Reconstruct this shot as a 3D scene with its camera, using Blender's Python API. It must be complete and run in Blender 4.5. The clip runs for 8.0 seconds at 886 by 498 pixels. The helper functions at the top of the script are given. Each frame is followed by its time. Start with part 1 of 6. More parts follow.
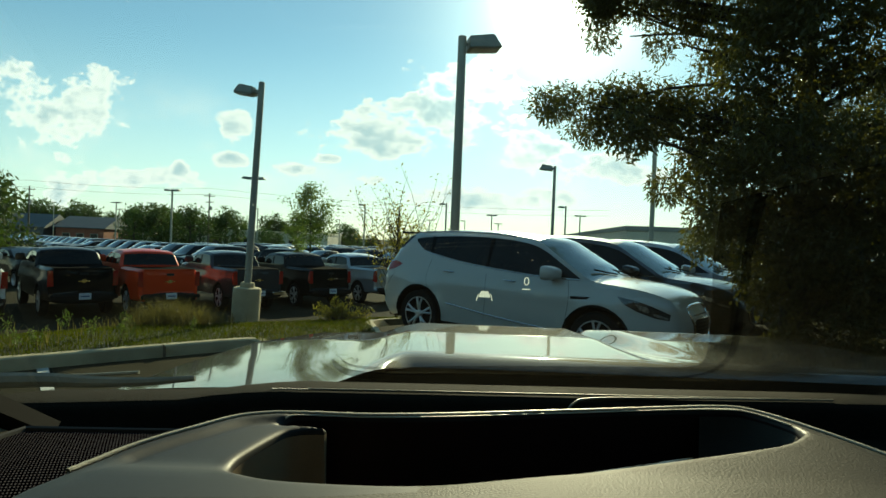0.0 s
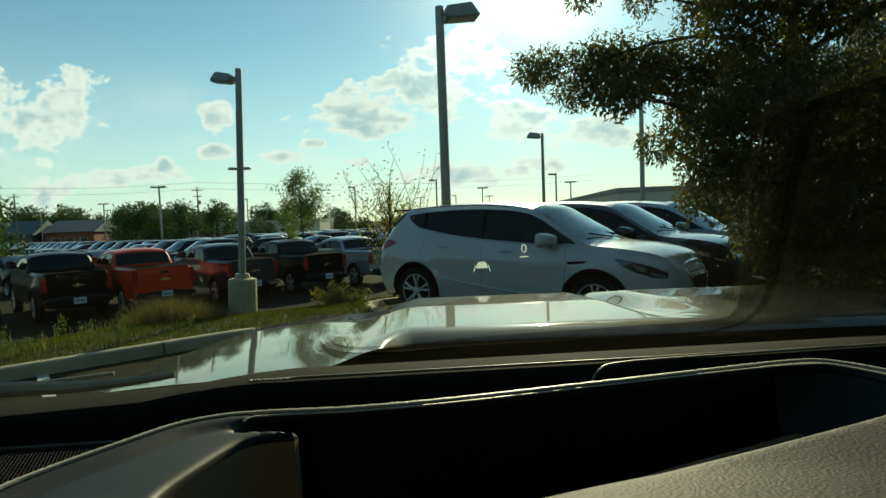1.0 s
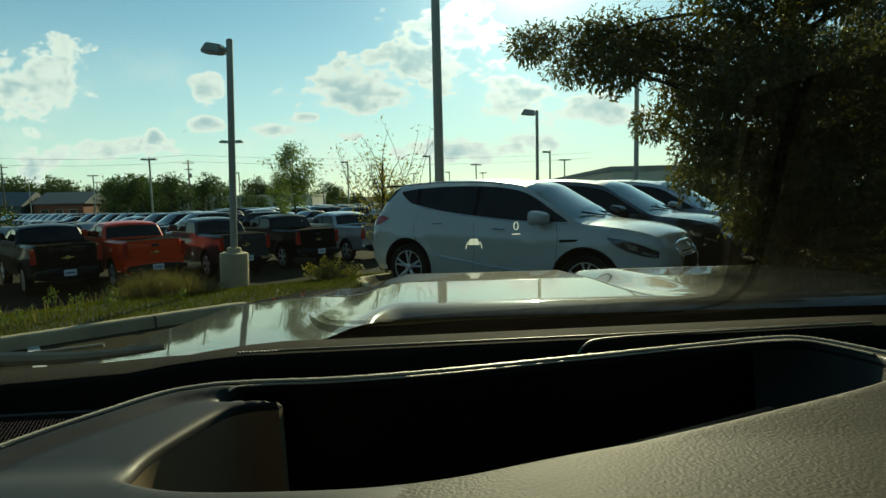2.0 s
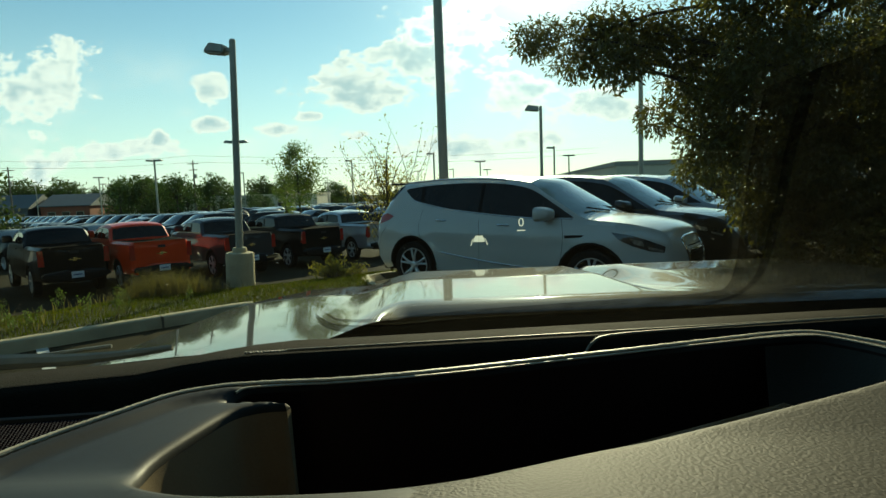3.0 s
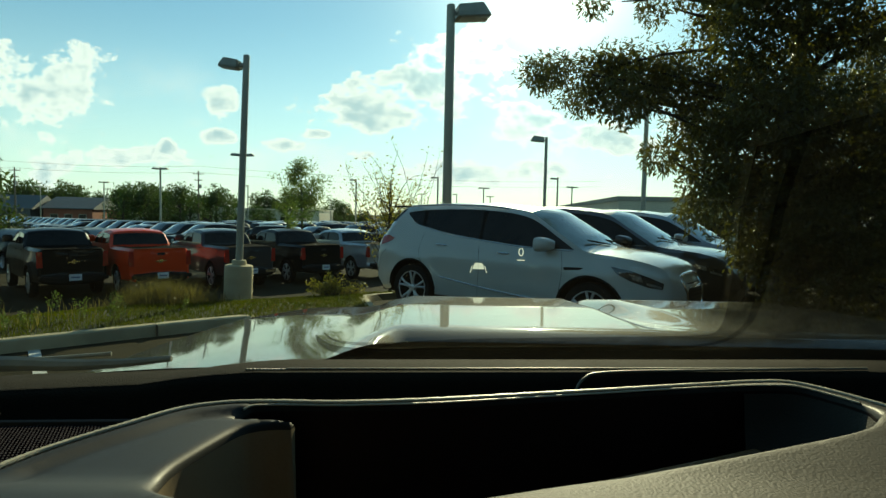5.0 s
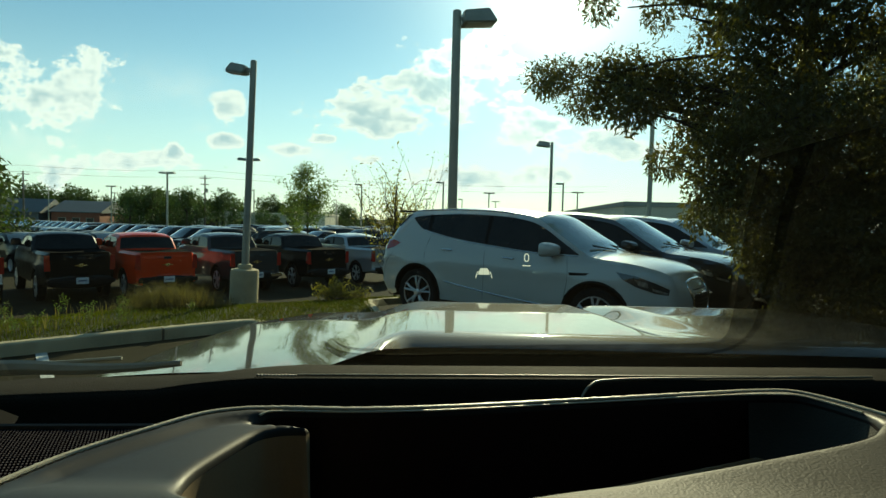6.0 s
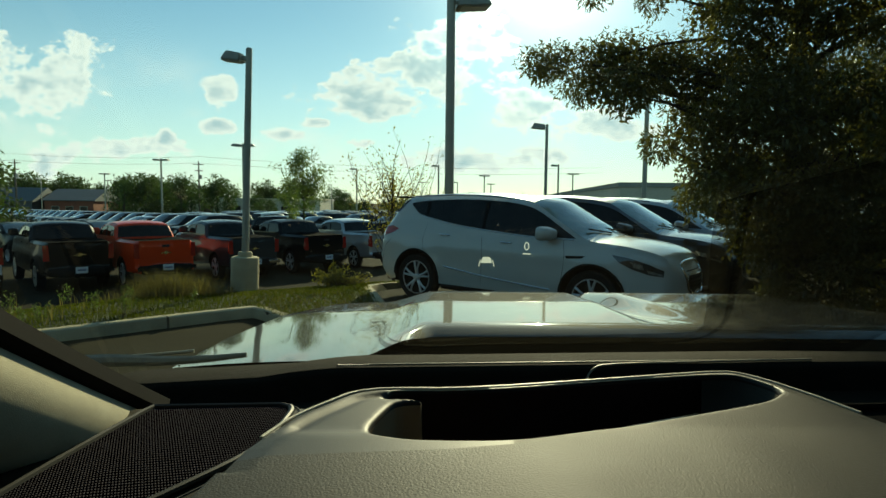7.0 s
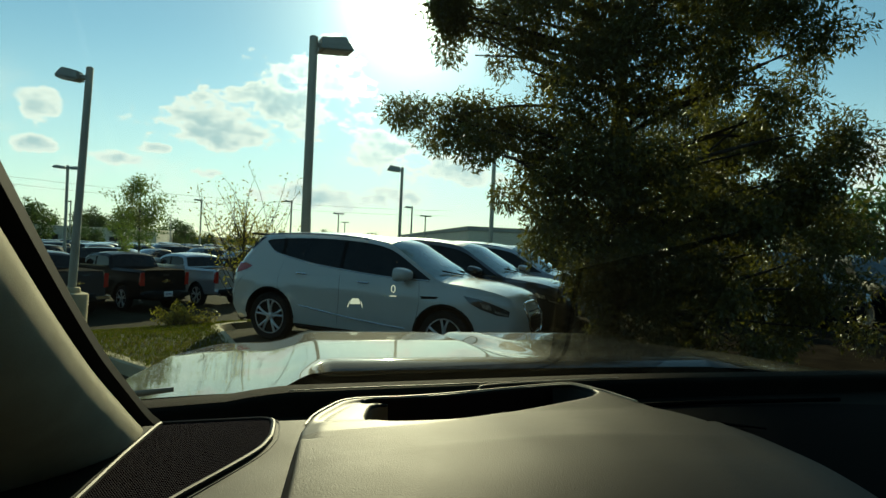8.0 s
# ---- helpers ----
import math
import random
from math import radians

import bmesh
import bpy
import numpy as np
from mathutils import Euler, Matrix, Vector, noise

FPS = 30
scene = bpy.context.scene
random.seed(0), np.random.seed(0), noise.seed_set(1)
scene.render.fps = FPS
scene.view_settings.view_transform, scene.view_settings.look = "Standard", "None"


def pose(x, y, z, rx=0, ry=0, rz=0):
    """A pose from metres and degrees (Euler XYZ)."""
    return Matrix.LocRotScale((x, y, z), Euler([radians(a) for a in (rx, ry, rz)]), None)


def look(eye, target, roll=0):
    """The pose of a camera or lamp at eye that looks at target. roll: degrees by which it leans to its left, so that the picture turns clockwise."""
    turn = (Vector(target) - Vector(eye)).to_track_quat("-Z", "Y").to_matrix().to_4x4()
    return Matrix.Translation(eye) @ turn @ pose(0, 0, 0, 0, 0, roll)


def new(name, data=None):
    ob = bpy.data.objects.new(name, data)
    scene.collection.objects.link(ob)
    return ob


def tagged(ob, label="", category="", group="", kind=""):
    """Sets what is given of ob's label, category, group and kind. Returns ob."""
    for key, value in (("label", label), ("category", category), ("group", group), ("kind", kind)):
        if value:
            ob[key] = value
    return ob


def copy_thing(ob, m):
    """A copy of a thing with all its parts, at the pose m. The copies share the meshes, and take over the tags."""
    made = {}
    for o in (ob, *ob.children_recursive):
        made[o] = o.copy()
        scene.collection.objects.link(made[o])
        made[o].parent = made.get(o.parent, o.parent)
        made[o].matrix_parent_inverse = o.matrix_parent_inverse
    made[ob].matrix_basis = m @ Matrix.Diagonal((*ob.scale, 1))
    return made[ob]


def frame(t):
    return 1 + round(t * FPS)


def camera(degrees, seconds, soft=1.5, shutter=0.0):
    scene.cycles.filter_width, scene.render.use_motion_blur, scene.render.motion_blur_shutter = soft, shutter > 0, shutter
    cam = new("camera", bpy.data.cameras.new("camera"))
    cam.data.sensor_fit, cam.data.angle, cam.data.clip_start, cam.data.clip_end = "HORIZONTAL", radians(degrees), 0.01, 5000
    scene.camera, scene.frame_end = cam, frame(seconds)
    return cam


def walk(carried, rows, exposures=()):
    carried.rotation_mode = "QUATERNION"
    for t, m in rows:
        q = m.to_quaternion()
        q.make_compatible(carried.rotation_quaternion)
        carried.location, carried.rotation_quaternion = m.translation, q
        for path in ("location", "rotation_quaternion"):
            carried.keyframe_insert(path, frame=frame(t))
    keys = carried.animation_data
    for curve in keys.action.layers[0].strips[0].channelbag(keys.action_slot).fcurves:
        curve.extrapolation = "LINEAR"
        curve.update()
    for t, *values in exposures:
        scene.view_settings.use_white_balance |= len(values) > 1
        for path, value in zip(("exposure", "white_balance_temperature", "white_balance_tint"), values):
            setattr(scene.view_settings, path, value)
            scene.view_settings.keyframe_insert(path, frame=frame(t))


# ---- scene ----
from mathutils.geometry import delaunay_2d_cdt

EXPOSURE, KELVIN, TINT = 0.21, 7150, -17
SKY, SUN, CLOUD, HALO, DUST, HUD = 0.11, 4.5, 8.5, 6.5, 0.0008, 0.55
METER = [(0.0, 0.18), (0.5, 0.03), (1.0, -0.04), (1.5, -0.16), (3.0, 0.12), (4.5, 0.18), (6.5, 0.10), (7.0, 0.03), (7.5, 0.10), (8.0, 0.03)]      # the camera's own exposure, in stops
cam = camera(74.9, 8.0)
PATH = [
    (0, (0.003, -0.001, 1.601), (0.003, 1.999, 1.575), 2.3),
    (0.5, (-0.001, 0.042, 1.591), (0.012, 2.04, 1.512), -1.3),
    (1, (0.003, 0.066, 1.585), (0.024, 2.063, 1.477), -2.1),
    (1.5, (0.006, 0.064, 1.584), (0.056, 2.055, 1.408), -1.1),
    (3, (0.005, 0.067, 1.584), (0.031, 2.057, 1.386), -2.1),
    (3.5, (0.006, 0.06, 1.587), (0.028, 2.049, 1.38), -1.8),
    (4, (0.005, 0.063, 1.584), (0.056, 2.053, 1.391), 0.1),
    (4.5, (0.004, 0.056, 1.588), (0.041, 2.05, 1.441), 1.0),
    (6, (0.001, 0.046, 1.593), (0.011, 2.043, 1.494), 1.4),
    (6.5, (-0.007, 0.007, 1.622), (-0.059, 2.004, 1.523), 2.4),
    (7, (-0.038, -0.076, 1.631), (-0.013, 1.918, 1.474), 0.6),
    (7.5, (-0.079, -0.179, 1.644), (0.126, 1.809, 1.592), 1.1),
    (8, (-0.14, -0.263, 1.661), (0.382, 1.668, 1.652), 2.6),
]
walk(cam, [(t, look(eye, target, roll)) for t, eye, target, roll in PATH],
     exposures=[(t, EXPOSURE + stops, KELVIN, TINT) for t, stops in METER])

# ---- world and sun ----
SUN_AZ, SUN_EL = 10.9, 23.2          # degrees: to the right of +y, above the horizon
sun_dir = Vector((math.sin(radians(SUN_AZ)) * math.cos(radians(SUN_EL)),
                  math.cos(radians(SUN_AZ)) * math.cos(radians(SUN_EL)), math.sin(radians(SUN_EL))))


class Nodes:
    """Short hand for node trees."""

    def __init__(self, tree):
        self.tree = tree
        tree.nodes.clear()

    def add(self, kind, operation="", data_type="", blend_type="", feature="", interpolation="", clamp=False):
        n = self.tree.nodes.new(kind)
        if operation:
            n.operation = operation
        if data_type:
            n.data_type = data_type
        if blend_type:
            n.blend_type = blend_type
        if feature:
            n.feature = feature
        if interpolation:
            n.interpolation_type = interpolation
        if clamp:
            n.use_clamp = True
        return n

    def put(self, node, socket, value):
        target = node.inputs[socket]
        if isinstance(value, bpy.types.NodeSocket):
            self.tree.links.new(value, target)
        else:
            target.default_value = value
        return node

    def math(self, op, a, b=0.0, c=0.0, clamp=False):
        n = self.add("ShaderNodeMath", operation=op, clamp=clamp)
        for k, v in enumerate((a, b, c)):
            self.put(n, k, v)
        return n.outputs[0]

    def mix(self, fac, a, b):
        n = self.add("ShaderNodeMix", data_type="RGBA")
        self.put(n, 0, fac), self.put(n, 6, a), self.put(n, 7, b)
        return n.outputs[2]

    def noise(self, vector, scale, detail=4.0, rough=0.55):
        n = self.add("ShaderNodeTexNoise")
        self.put(n, "Scale", scale), self.put(n, "Detail", detail), self.put(n, "Roughness", rough)
        if vector is not None:
            self.put(n, "Vector", vector)
        return n.outputs[0]

    def ramp(self, value, lo, hi, a=0.0, b=1.0):
        n = self.add("ShaderNodeMapRange", interpolation="SMOOTHSTEP")
        for k, v in enumerate((value, lo, hi, a, b)):
            self.put(n, k, v)
        return n.outputs[0]


def make_world():
    world = bpy.data.worlds.new("sky")
    scene.world = world
    world.use_nodes = True
    n = Nodes(world.node_tree)
    sky = n.add("ShaderNodeTexSky")
    sky.sky_type, sky.sun_disc, sky.sun_elevation, sky.sun_rotation = "NISHITA", False, radians(SUN_EL), radians(SUN_AZ)
    sky.altitude, sky.air_density, sky.dust_density, sky.ozone_density = 200.0, 1.0, 0.15, 2.7
    way = n.add("ShaderNodeTexCoord").outputs["Generated"]
    sep = n.add("ShaderNodeSeparateXYZ")
    n.put(sep, 0, way)
    ahead = n.math("MAXIMUM", sep.outputs[1], 0.05)
    u, v = n.math("DIVIDE", sep.outputs[0], ahead), n.math("DIVIDE", sep.outputs[2], ahead)
    uv = n.add("ShaderNodeCombineXYZ")
    n.put(uv, 0, u), n.put(uv, 1, n.math("MULTIPLY", v, 1.5))
    puff = n.noise(uv.outputs[0], 11.0, 12.0, 0.6)
    wisp = n.noise(uv.outputs[0], 5.0, 7.0, 0.6)
    # cumulus banks: centre across, centre up, half width, half height
    banks = [(-0.01, 0.225, 0.13, 0.07), (0.05, 0.275, 0.09, 0.06), (-0.12, 0.175, 0.13, 0.042),
             (-0.665, 0.20, 0.115, 0.08), (-0.36, 0.18, 0.032, 0.03), (-0.36, 0.125, 0.05, 0.016),
             (-0.52, 0.085, 0.10, 0.022), (-0.67, 0.06, 0.05, 0.035), (0.17, 0.16, 0.08, 0.04), (0.30, 0.14, 0.15, 0.035),
             (0.07, 0.075, 0.18, 0.026), (1.25, 0.22, 0.06, 0.07), (-0.27, 0.115, 0.035, 0.013), (-0.20, 0.135, 0.03, 0.012), (-0.46, 0.105, 0.018, 0.022), (-0.12, 0.10, 0.035, 0.012)]
    mask = None
    for cx, cy, wx, wy in banks:
        a = n.math("POWER", n.math("DIVIDE", n.math("SUBTRACT", u, cx), wx), 2.0)
        b = n.math("POWER", n.math("DIVIDE", n.math("SUBTRACT", v, cy), wy), 2.0)
        g = n.math("EXPONENT", n.math("MULTIPLY", n.math("ADD", a, b), -0.9))
        mask = g if mask is None else n.math("MAXIMUM", mask, g)
    tuft = n.noise(uv.outputs[0], 38.0, 6.0, 0.6)
    billow = n.math("ADD", n.math("MULTIPLY", n.math("SUBTRACT", puff, 0.5), 2.3), n.math("MULTIPLY", n.math("SUBTRACT", tuft, 0.5), 0.8))
    body = n.math("ADD", n.math("MULTIPLY", mask, 0.78), billow)
    cover = n.math("MULTIPLY", n.ramp(body, 0.36, 0.60), n.ramp(mask, 0.05, 0.3))
    thick = n.ramp(body, 0.45, 1.0)
    low = n.math("MULTIPLY", n.ramp(wisp, 0.5, 0.72), n.math("MULTIPLY", n.ramp(v, 0.0, 0.05), n.ramp(v, 0.3, 0.1)))
    cover = n.math("MAXIMUM", cover, n.math("MULTIPLY", low, 0.6), clamp=True)
    # thin cloud round the sun scatters its light forward
    dot = n.add("ShaderNodeVectorMath", operation="DOT_PRODUCT")
    n.put(dot, 0, way), n.put(dot, 1, sun_dir)
    near_sun = n.math("POWER", n.math("MAXIMUM", dot.outputs["Value"], 0.0), 85.0)
    halo = n.math("POWER", n.math("MAXIMUM", dot.outputs["Value"], 0.0), 500.0)
    bright = n.math("ADD", CLOUD, n.math("MULTIPLY", near_sun, CLOUD * 2.0))
    white = n.add("ShaderNodeCombineColor")
    for k, (lit, shade) in enumerate(((0.98, 0.50), (0.96, 0.62), (1.03, 0.76))):
        n.put(white, k, n.math("MULTIPLY", bright, n.math("ADD", lit, n.math("MULTIPLY", thick, shade - lit))))
    veil = n.add("ShaderNodeCombineColor")
    for k, c in enumerate((1.0, 0.96, 0.88)):
        n.put(veil, k, n.math("MULTIPLY", n.math("ADD", n.math("MULTIPLY", near_sun, HALO), n.math("MULTIPLY", halo, HALO * 6)), c))
    add = n.add("ShaderNodeMix", data_type="RGBA", blend_type="ADD")
    # pale haze along the horizon, brightest below the sun
    sunward = n.ramp(dot.outputs["Value"], -0.1, 0.8, 0.2, 1.0)
    haze = n.math("MULTIPLY", n.math("MULTIPLY", n.ramp(sep.outputs[2], 0.32, 0.0), 0.6), sunward)
    tinge = n.add("ShaderNodeMix", data_type="RGBA", blend_type="MULTIPLY")
    n.put(tinge, 0, 1.0), n.put(tinge, 6, sky.outputs[0]), n.put(tinge, 7, (0.96, 1.03, 1.0, 1))
    clear = n.mix(haze, tinge.outputs[2], (6.3, 7.0, 7.8, 1))
    n.put(add, 0, 1.0), n.put(add, 6, n.mix(cover, clear, white.outputs[0])), n.put(add, 7, veil.outputs[0])
    back = n.add("ShaderNodeBackground")
    n.put(back, 0, add.outputs[2]), n.put(back, 1, SKY)
    n.put(n.add("ShaderNodeOutputWorld"), 0, back.outputs[0])


make_world()
lamp = bpy.data.lights.new("sun", "SUN")
lamp.energy, lamp.angle, lamp.color = SUN, radians(0.6), (1.0, 0.85, 0.64)
sun = new("sun", lamp)
sun.matrix_world = look(sun_dir * 60, (0, 0, 0))


# ---- materials ----
def material(name, color, rough=0.5, metal=0.0, vary=0.15, scale=6.0, grain=0.0, grain_scale=120.0, coat=0.0,
             fine=60.0, spread=0.0, tone=None, translucent=0.0, specular=0.5):
    """A surface with stains at one scale, grain at another, and a fine relief. spread: how much single pieces differ."""
    m = bpy.data.materials.new(name)
    m.use_nodes = True
    n = Nodes(m.node_tree)
    where = n.add("ShaderNodeTexCoord").outputs["Object"]
    big, small = n.noise(where, scale, 5.0), n.noise(where, fine, 4.0)
    mixed = n.math("ADD", n.math("MULTIPLY", big, 0.65), n.math("MULTIPLY", small, 0.35))
    dark = [c * (1 - vary) for c in color] + [1]
    light = [min(1, c * (1 + vary)) for c in (tone or color)] + [1]
    col = n.mix(n.ramp(mixed, 0.3, 0.7), dark, light)
    if spread:
        rnd = n.math("ADD", n.math("MULTIPLY", n.add("ShaderNodeObjectInfo").outputs["Random"], 0.5),
                     n.math("MULTIPLY", n.add("ShaderNodeNewGeometry").outputs["Random Per Island"], 0.5))
        hsv = n.add("ShaderNodeHueSaturation")
        n.put(hsv, "Color", col), n.put(hsv, "Value", n.math("ADD", 1 - spread, n.math("MULTIPLY", rnd, 2 * spread)))
        n.put(hsv, "Hue", n.math("ADD", 0.5 - spread * 0.06, n.math("MULTIPLY", rnd, spread * 0.12)))
        col = hsv.outputs[0]
    bsdf = n.add("ShaderNodeBsdfPrincipled")
    n.put(bsdf, "Base Color", col), n.put(bsdf, "Metallic", metal)
    n.put(bsdf, "Roughness", n.math("ADD", rough - 0.06, n.math("MULTIPLY", mixed, 0.12), clamp=True))
    n.put(bsdf, "Coat Weight", coat), n.put(bsdf, "Coat Roughness", 0.04), n.put(bsdf, "Specular IOR Level", specular)
    if grain:
        bump = n.add("ShaderNodeBump")
        n.put(bump, "Strength", 1.0), n.put(bump, "Distance", grain)
        n.put(bump, "Height", n.noise(where, grain_scale, 4.0))
        n.put(bsdf, "Normal", bump.outputs[0])
    out = bsdf.outputs[0]
    if translucent:
        t = n.add("ShaderNodeBsdfTranslucent")
        n.put(t, 0, n.mix(0.5, col, (color[0] * 2.6, color[1] * 2.8, color[2] * 0.9, 1)))
        mixer = n.add("ShaderNodeMixShader")
        n.put(mixer, 0, translucent), n.put(mixer, 1, out), n.put(mixer, 2, t.outputs[0])
        out = mixer.outputs[0]
    n.put(n.add("ShaderNodeOutputMaterial"), 0, out)
    return m


def leather(name, color, size, depth, rough, specular=0.5):
    """Grained soft dashboard skin: pebbles parted by fine creases."""
    m = bpy.data.materials.new(name)
    m.use_nodes = True
    n = Nodes(m.node_tree)
    where = n.add("ShaderNodeTexCoord").outputs["Object"]
    warp = n.add("ShaderNodeVectorMath", operation="ADD")
    wob = n.add("ShaderNodeTexNoise")
    n.put(wob, "Scale", size * 0.6), n.put(wob, "Vector", where)
    small = n.add("ShaderNodeVectorMath", operation="SCALE")
    n.put(small, 0, wob.outputs["Color"]), n.put(small, "Scale", 1.1 / size)
    n.put(warp, 0, where), n.put(warp, 1, small.outputs[0])
    cell = n.add("ShaderNodeTexVoronoi", feature="SMOOTH_F1")
    n.put(cell, "Scale", size), n.put(cell, "Vector", warp.outputs[0]), n.put(cell, "Smoothness", 0.35)
    height = n.math("ADD", n.math("MULTIPLY", cell.outputs["Distance"], -1.0), n.math("MULTIPLY", n.noise(where, size * 0.5, 3.0), 0.35))
    stain = n.noise(where, 14.0, 5.0)
    col = n.mix(n.ramp(stain, 0.3, 0.7), [c * 0.85 for c in color] + [1], [c * 1.15 for c in color] + [1])
    bsdf = n.add("ShaderNodeBsdfPrincipled")
    n.put(bsdf, "Base Color", col), n.put(bsdf, "Roughness", n.math("ADD", rough - 0.08, n.math("MULTIPLY", stain, 0.16)))
    n.put(bsdf, "Specular IOR Level", specular)
    bump = n.add("ShaderNodeBump")
    n.put(bump, "Strength", 1.0), n.put(bump, "Distance", depth), n.put(bump, "Height", height)
    n.put(bsdf, "Normal", bump.outputs[0])
    n.put(n.add("ShaderNodeOutputMaterial"), 0, bsdf.outputs[0])
    return m


def perforated(name, color, pitch):
    """Speaker mesh: a woven grid of tiny raised knots over dark gaps."""
    m = bpy.data.materials.new(name)
    m.use_nodes = True
    n = Nodes(m.node_tree)
    sep = n.add("ShaderNodeSeparateXYZ")
    n.put(sep, 0, n.add("ShaderNodeTexCoord").outputs["Object"])
    k = 2 * math.pi / pitch
    a = n.math("SINE", n.math("MULTIPLY", n.math("ADD", sep.outputs[0], n.math("MULTIPLY", sep.outputs[1], 0.5)), k))
    b = n.math("SINE", n.math("MULTIPLY", n.math("SUBTRACT", n.math("MULTIPLY", sep.outputs[1], 0.9), n.math("MULTIPLY", sep.outputs[0], 0.3)), k * 0.62))
    knot = n.math("MULTIPLY", n.math("ADD", a, 1.0), n.math("ADD", b, 1.0))
    on = n.ramp(knot, 1.3, 2.2)
    bsdf = n.add("ShaderNodeBsdfPrincipled")
    n.put(bsdf, "Base Color", n.mix(on, (0.001, 0.001, 0.0015, 1), [*color, 1])), n.put(bsdf, "Roughness", 0.7), n.put(bsdf, "Specular IOR Level", 0.0)
    bump = n.add("ShaderNodeBump")
    n.put(bump, "Strength", 0.8), n.put(bump, "Distance", pitch * 0.3), n.put(bump, "Height", on)
    n.put(bsdf, "Normal", bump.outputs[0])
    n.put(n.add("ShaderNodeOutputMaterial"), 0, bsdf.outputs[0])
    return m


def pane(name, tint=(1, 1, 1), gloss=0.0, dust=0.0):
    """A thin clear pane: straight through, with the mirror image that glass gives, and a film of dust."""
    m = bpy.data.materials.new(name)
    m.use_nodes = True
    n = Nodes(m.node_tree)
    clear = n.add("ShaderNodeBsdfTransparent")
    n.put(clear, 0, (*tint, 1))
    mirror = n.add("ShaderNodeBsdfGlossy")
    n.put(mirror, "Roughness", gloss)
    fres = n.add("ShaderNodeFresnel")
    n.put(fres, 0, 1.5)
    film = n.add("ShaderNodeMixShader")
    n.put(film, 0, fres.outputs[0]), n.put(film, 1, clear.outputs[0]), n.put(film, 2, mirror.outputs[0])
    out = film.outputs[0]
    if dust:
        where = n.add("ShaderNodeTexCoord").outputs["Object"]
        spots = n.ramp(n.noise(where, 330.0, 1.0), 0.765, 0.80)
        smear = n.ramp(n.noise(where, 5.0, 6.0), 0.35, 0.75)
        amount = n.math("ADD", n.math("MULTIPLY", smear, dust), n.math("ADD", n.math("MULTIPLY", spots, 0.10), dust * 0.4))
        grit = n.add("ShaderNodeBsdfTranslucent")
        n.put(grit, 0, (0.8, 0.78, 0.7, 1))
        dusty = n.add("ShaderNodeMixShader")
        n.put(dusty, 0, amount), n.put(dusty, 1, out), n.put(dusty, 2, grit.outputs[0])
        out = dusty.outputs[0]
    n.put(n.add("ShaderNodeOutputMaterial"), 0, out)
    return m


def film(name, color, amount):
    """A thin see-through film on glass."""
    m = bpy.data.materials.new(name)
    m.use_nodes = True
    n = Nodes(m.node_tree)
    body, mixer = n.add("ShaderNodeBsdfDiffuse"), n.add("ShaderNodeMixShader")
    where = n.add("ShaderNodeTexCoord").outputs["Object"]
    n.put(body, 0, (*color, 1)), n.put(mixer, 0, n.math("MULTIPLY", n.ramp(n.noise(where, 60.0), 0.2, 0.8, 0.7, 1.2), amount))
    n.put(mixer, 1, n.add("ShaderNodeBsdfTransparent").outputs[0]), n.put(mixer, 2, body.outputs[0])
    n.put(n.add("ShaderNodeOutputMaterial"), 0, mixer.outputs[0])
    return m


def glow(name, color, strength):
    m = bpy.data.materials.new(name)
    m.use_nodes = True
    n = Nodes(m.node_tree)
    e = n.add("ShaderNodeEmission")
    n.put(e, 0, (*color, 1)), n.put(e, 1, strength)
    n.put(n.add("ShaderNodeOutputMaterial"), 0, e.outputs[0])
    return m


def paint(name, color, metal=0.0, rough=0.35, coat=1.0, specular=0.5):
    return material(name, color, rough, metal, vary=0.05, scale=3.0, fine=300.0, coat=coat, specular=specular)


PAD = leather("grained_dash_skin", (0.0200, 0.0162, 0.0086), 1000.0, 0.00013, 0.62, 0.20)
DASH_SMOOTH = material("satin_dash_plastic", (0.0088, 0.0074, 0.0038), 0.52, vary=0.1, scale=20, fine=900, grain=0.00004, grain_scale=1800, specular=0.26)
# matte plastic, darkened for the shade over the dashboard's right side
DASH_SHADE = material("shade_matte_dash_plastic", (0.004, 0.0036, 0.003), 0.85, vary=0.1, scale=20, fine=900, grain=0.0001, grain_scale=1800, specular=0.02)
TRAY = material("brown_well_lining", (0.17, 0.13, 0.075), 0.6, vary=0.12, scale=30, fine=1200, grain=0.0001, grain_scale=2000, specular=0.3)
DECK = leather("black_dash_deck", (0.018, 0.0157, 0.0108), 700.0, 0.0006, 0.85, 0.04)
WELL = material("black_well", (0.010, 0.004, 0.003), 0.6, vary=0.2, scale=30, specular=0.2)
COVER = material("glossy_display_cover", (0.01, 0.012, 0.012), 0.08, vary=0.2, scale=30)
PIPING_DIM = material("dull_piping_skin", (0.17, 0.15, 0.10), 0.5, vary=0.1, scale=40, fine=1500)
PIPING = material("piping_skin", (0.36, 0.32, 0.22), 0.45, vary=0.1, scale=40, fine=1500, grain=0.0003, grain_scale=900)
GRILLE = perforated("speaker_mesh", (0.075, 0.066, 0.072), 0.0018)
TRIM_FABRIC = material("woven_pillar_trim", (0.36, 0.33, 0.235), 0.9, vary=0.12, scale=25, fine=900, grain=0.0004, grain_scale=1400)
BLACK = material("black_rubber", (0.006, 0.006, 0.006), 0.75, vary=0.2, specular=0.08)
SEAM = material("dark_seam", (0.004, 0.004, 0.004), 0.7, vary=0.1)
HOOD_PAINT = material("pewter_metallic_paint", (0.034, 0.031, 0.022), 0.7, 0.0, vary=0.05, scale=3, fine=700, coat=1.0, specular=0.1)
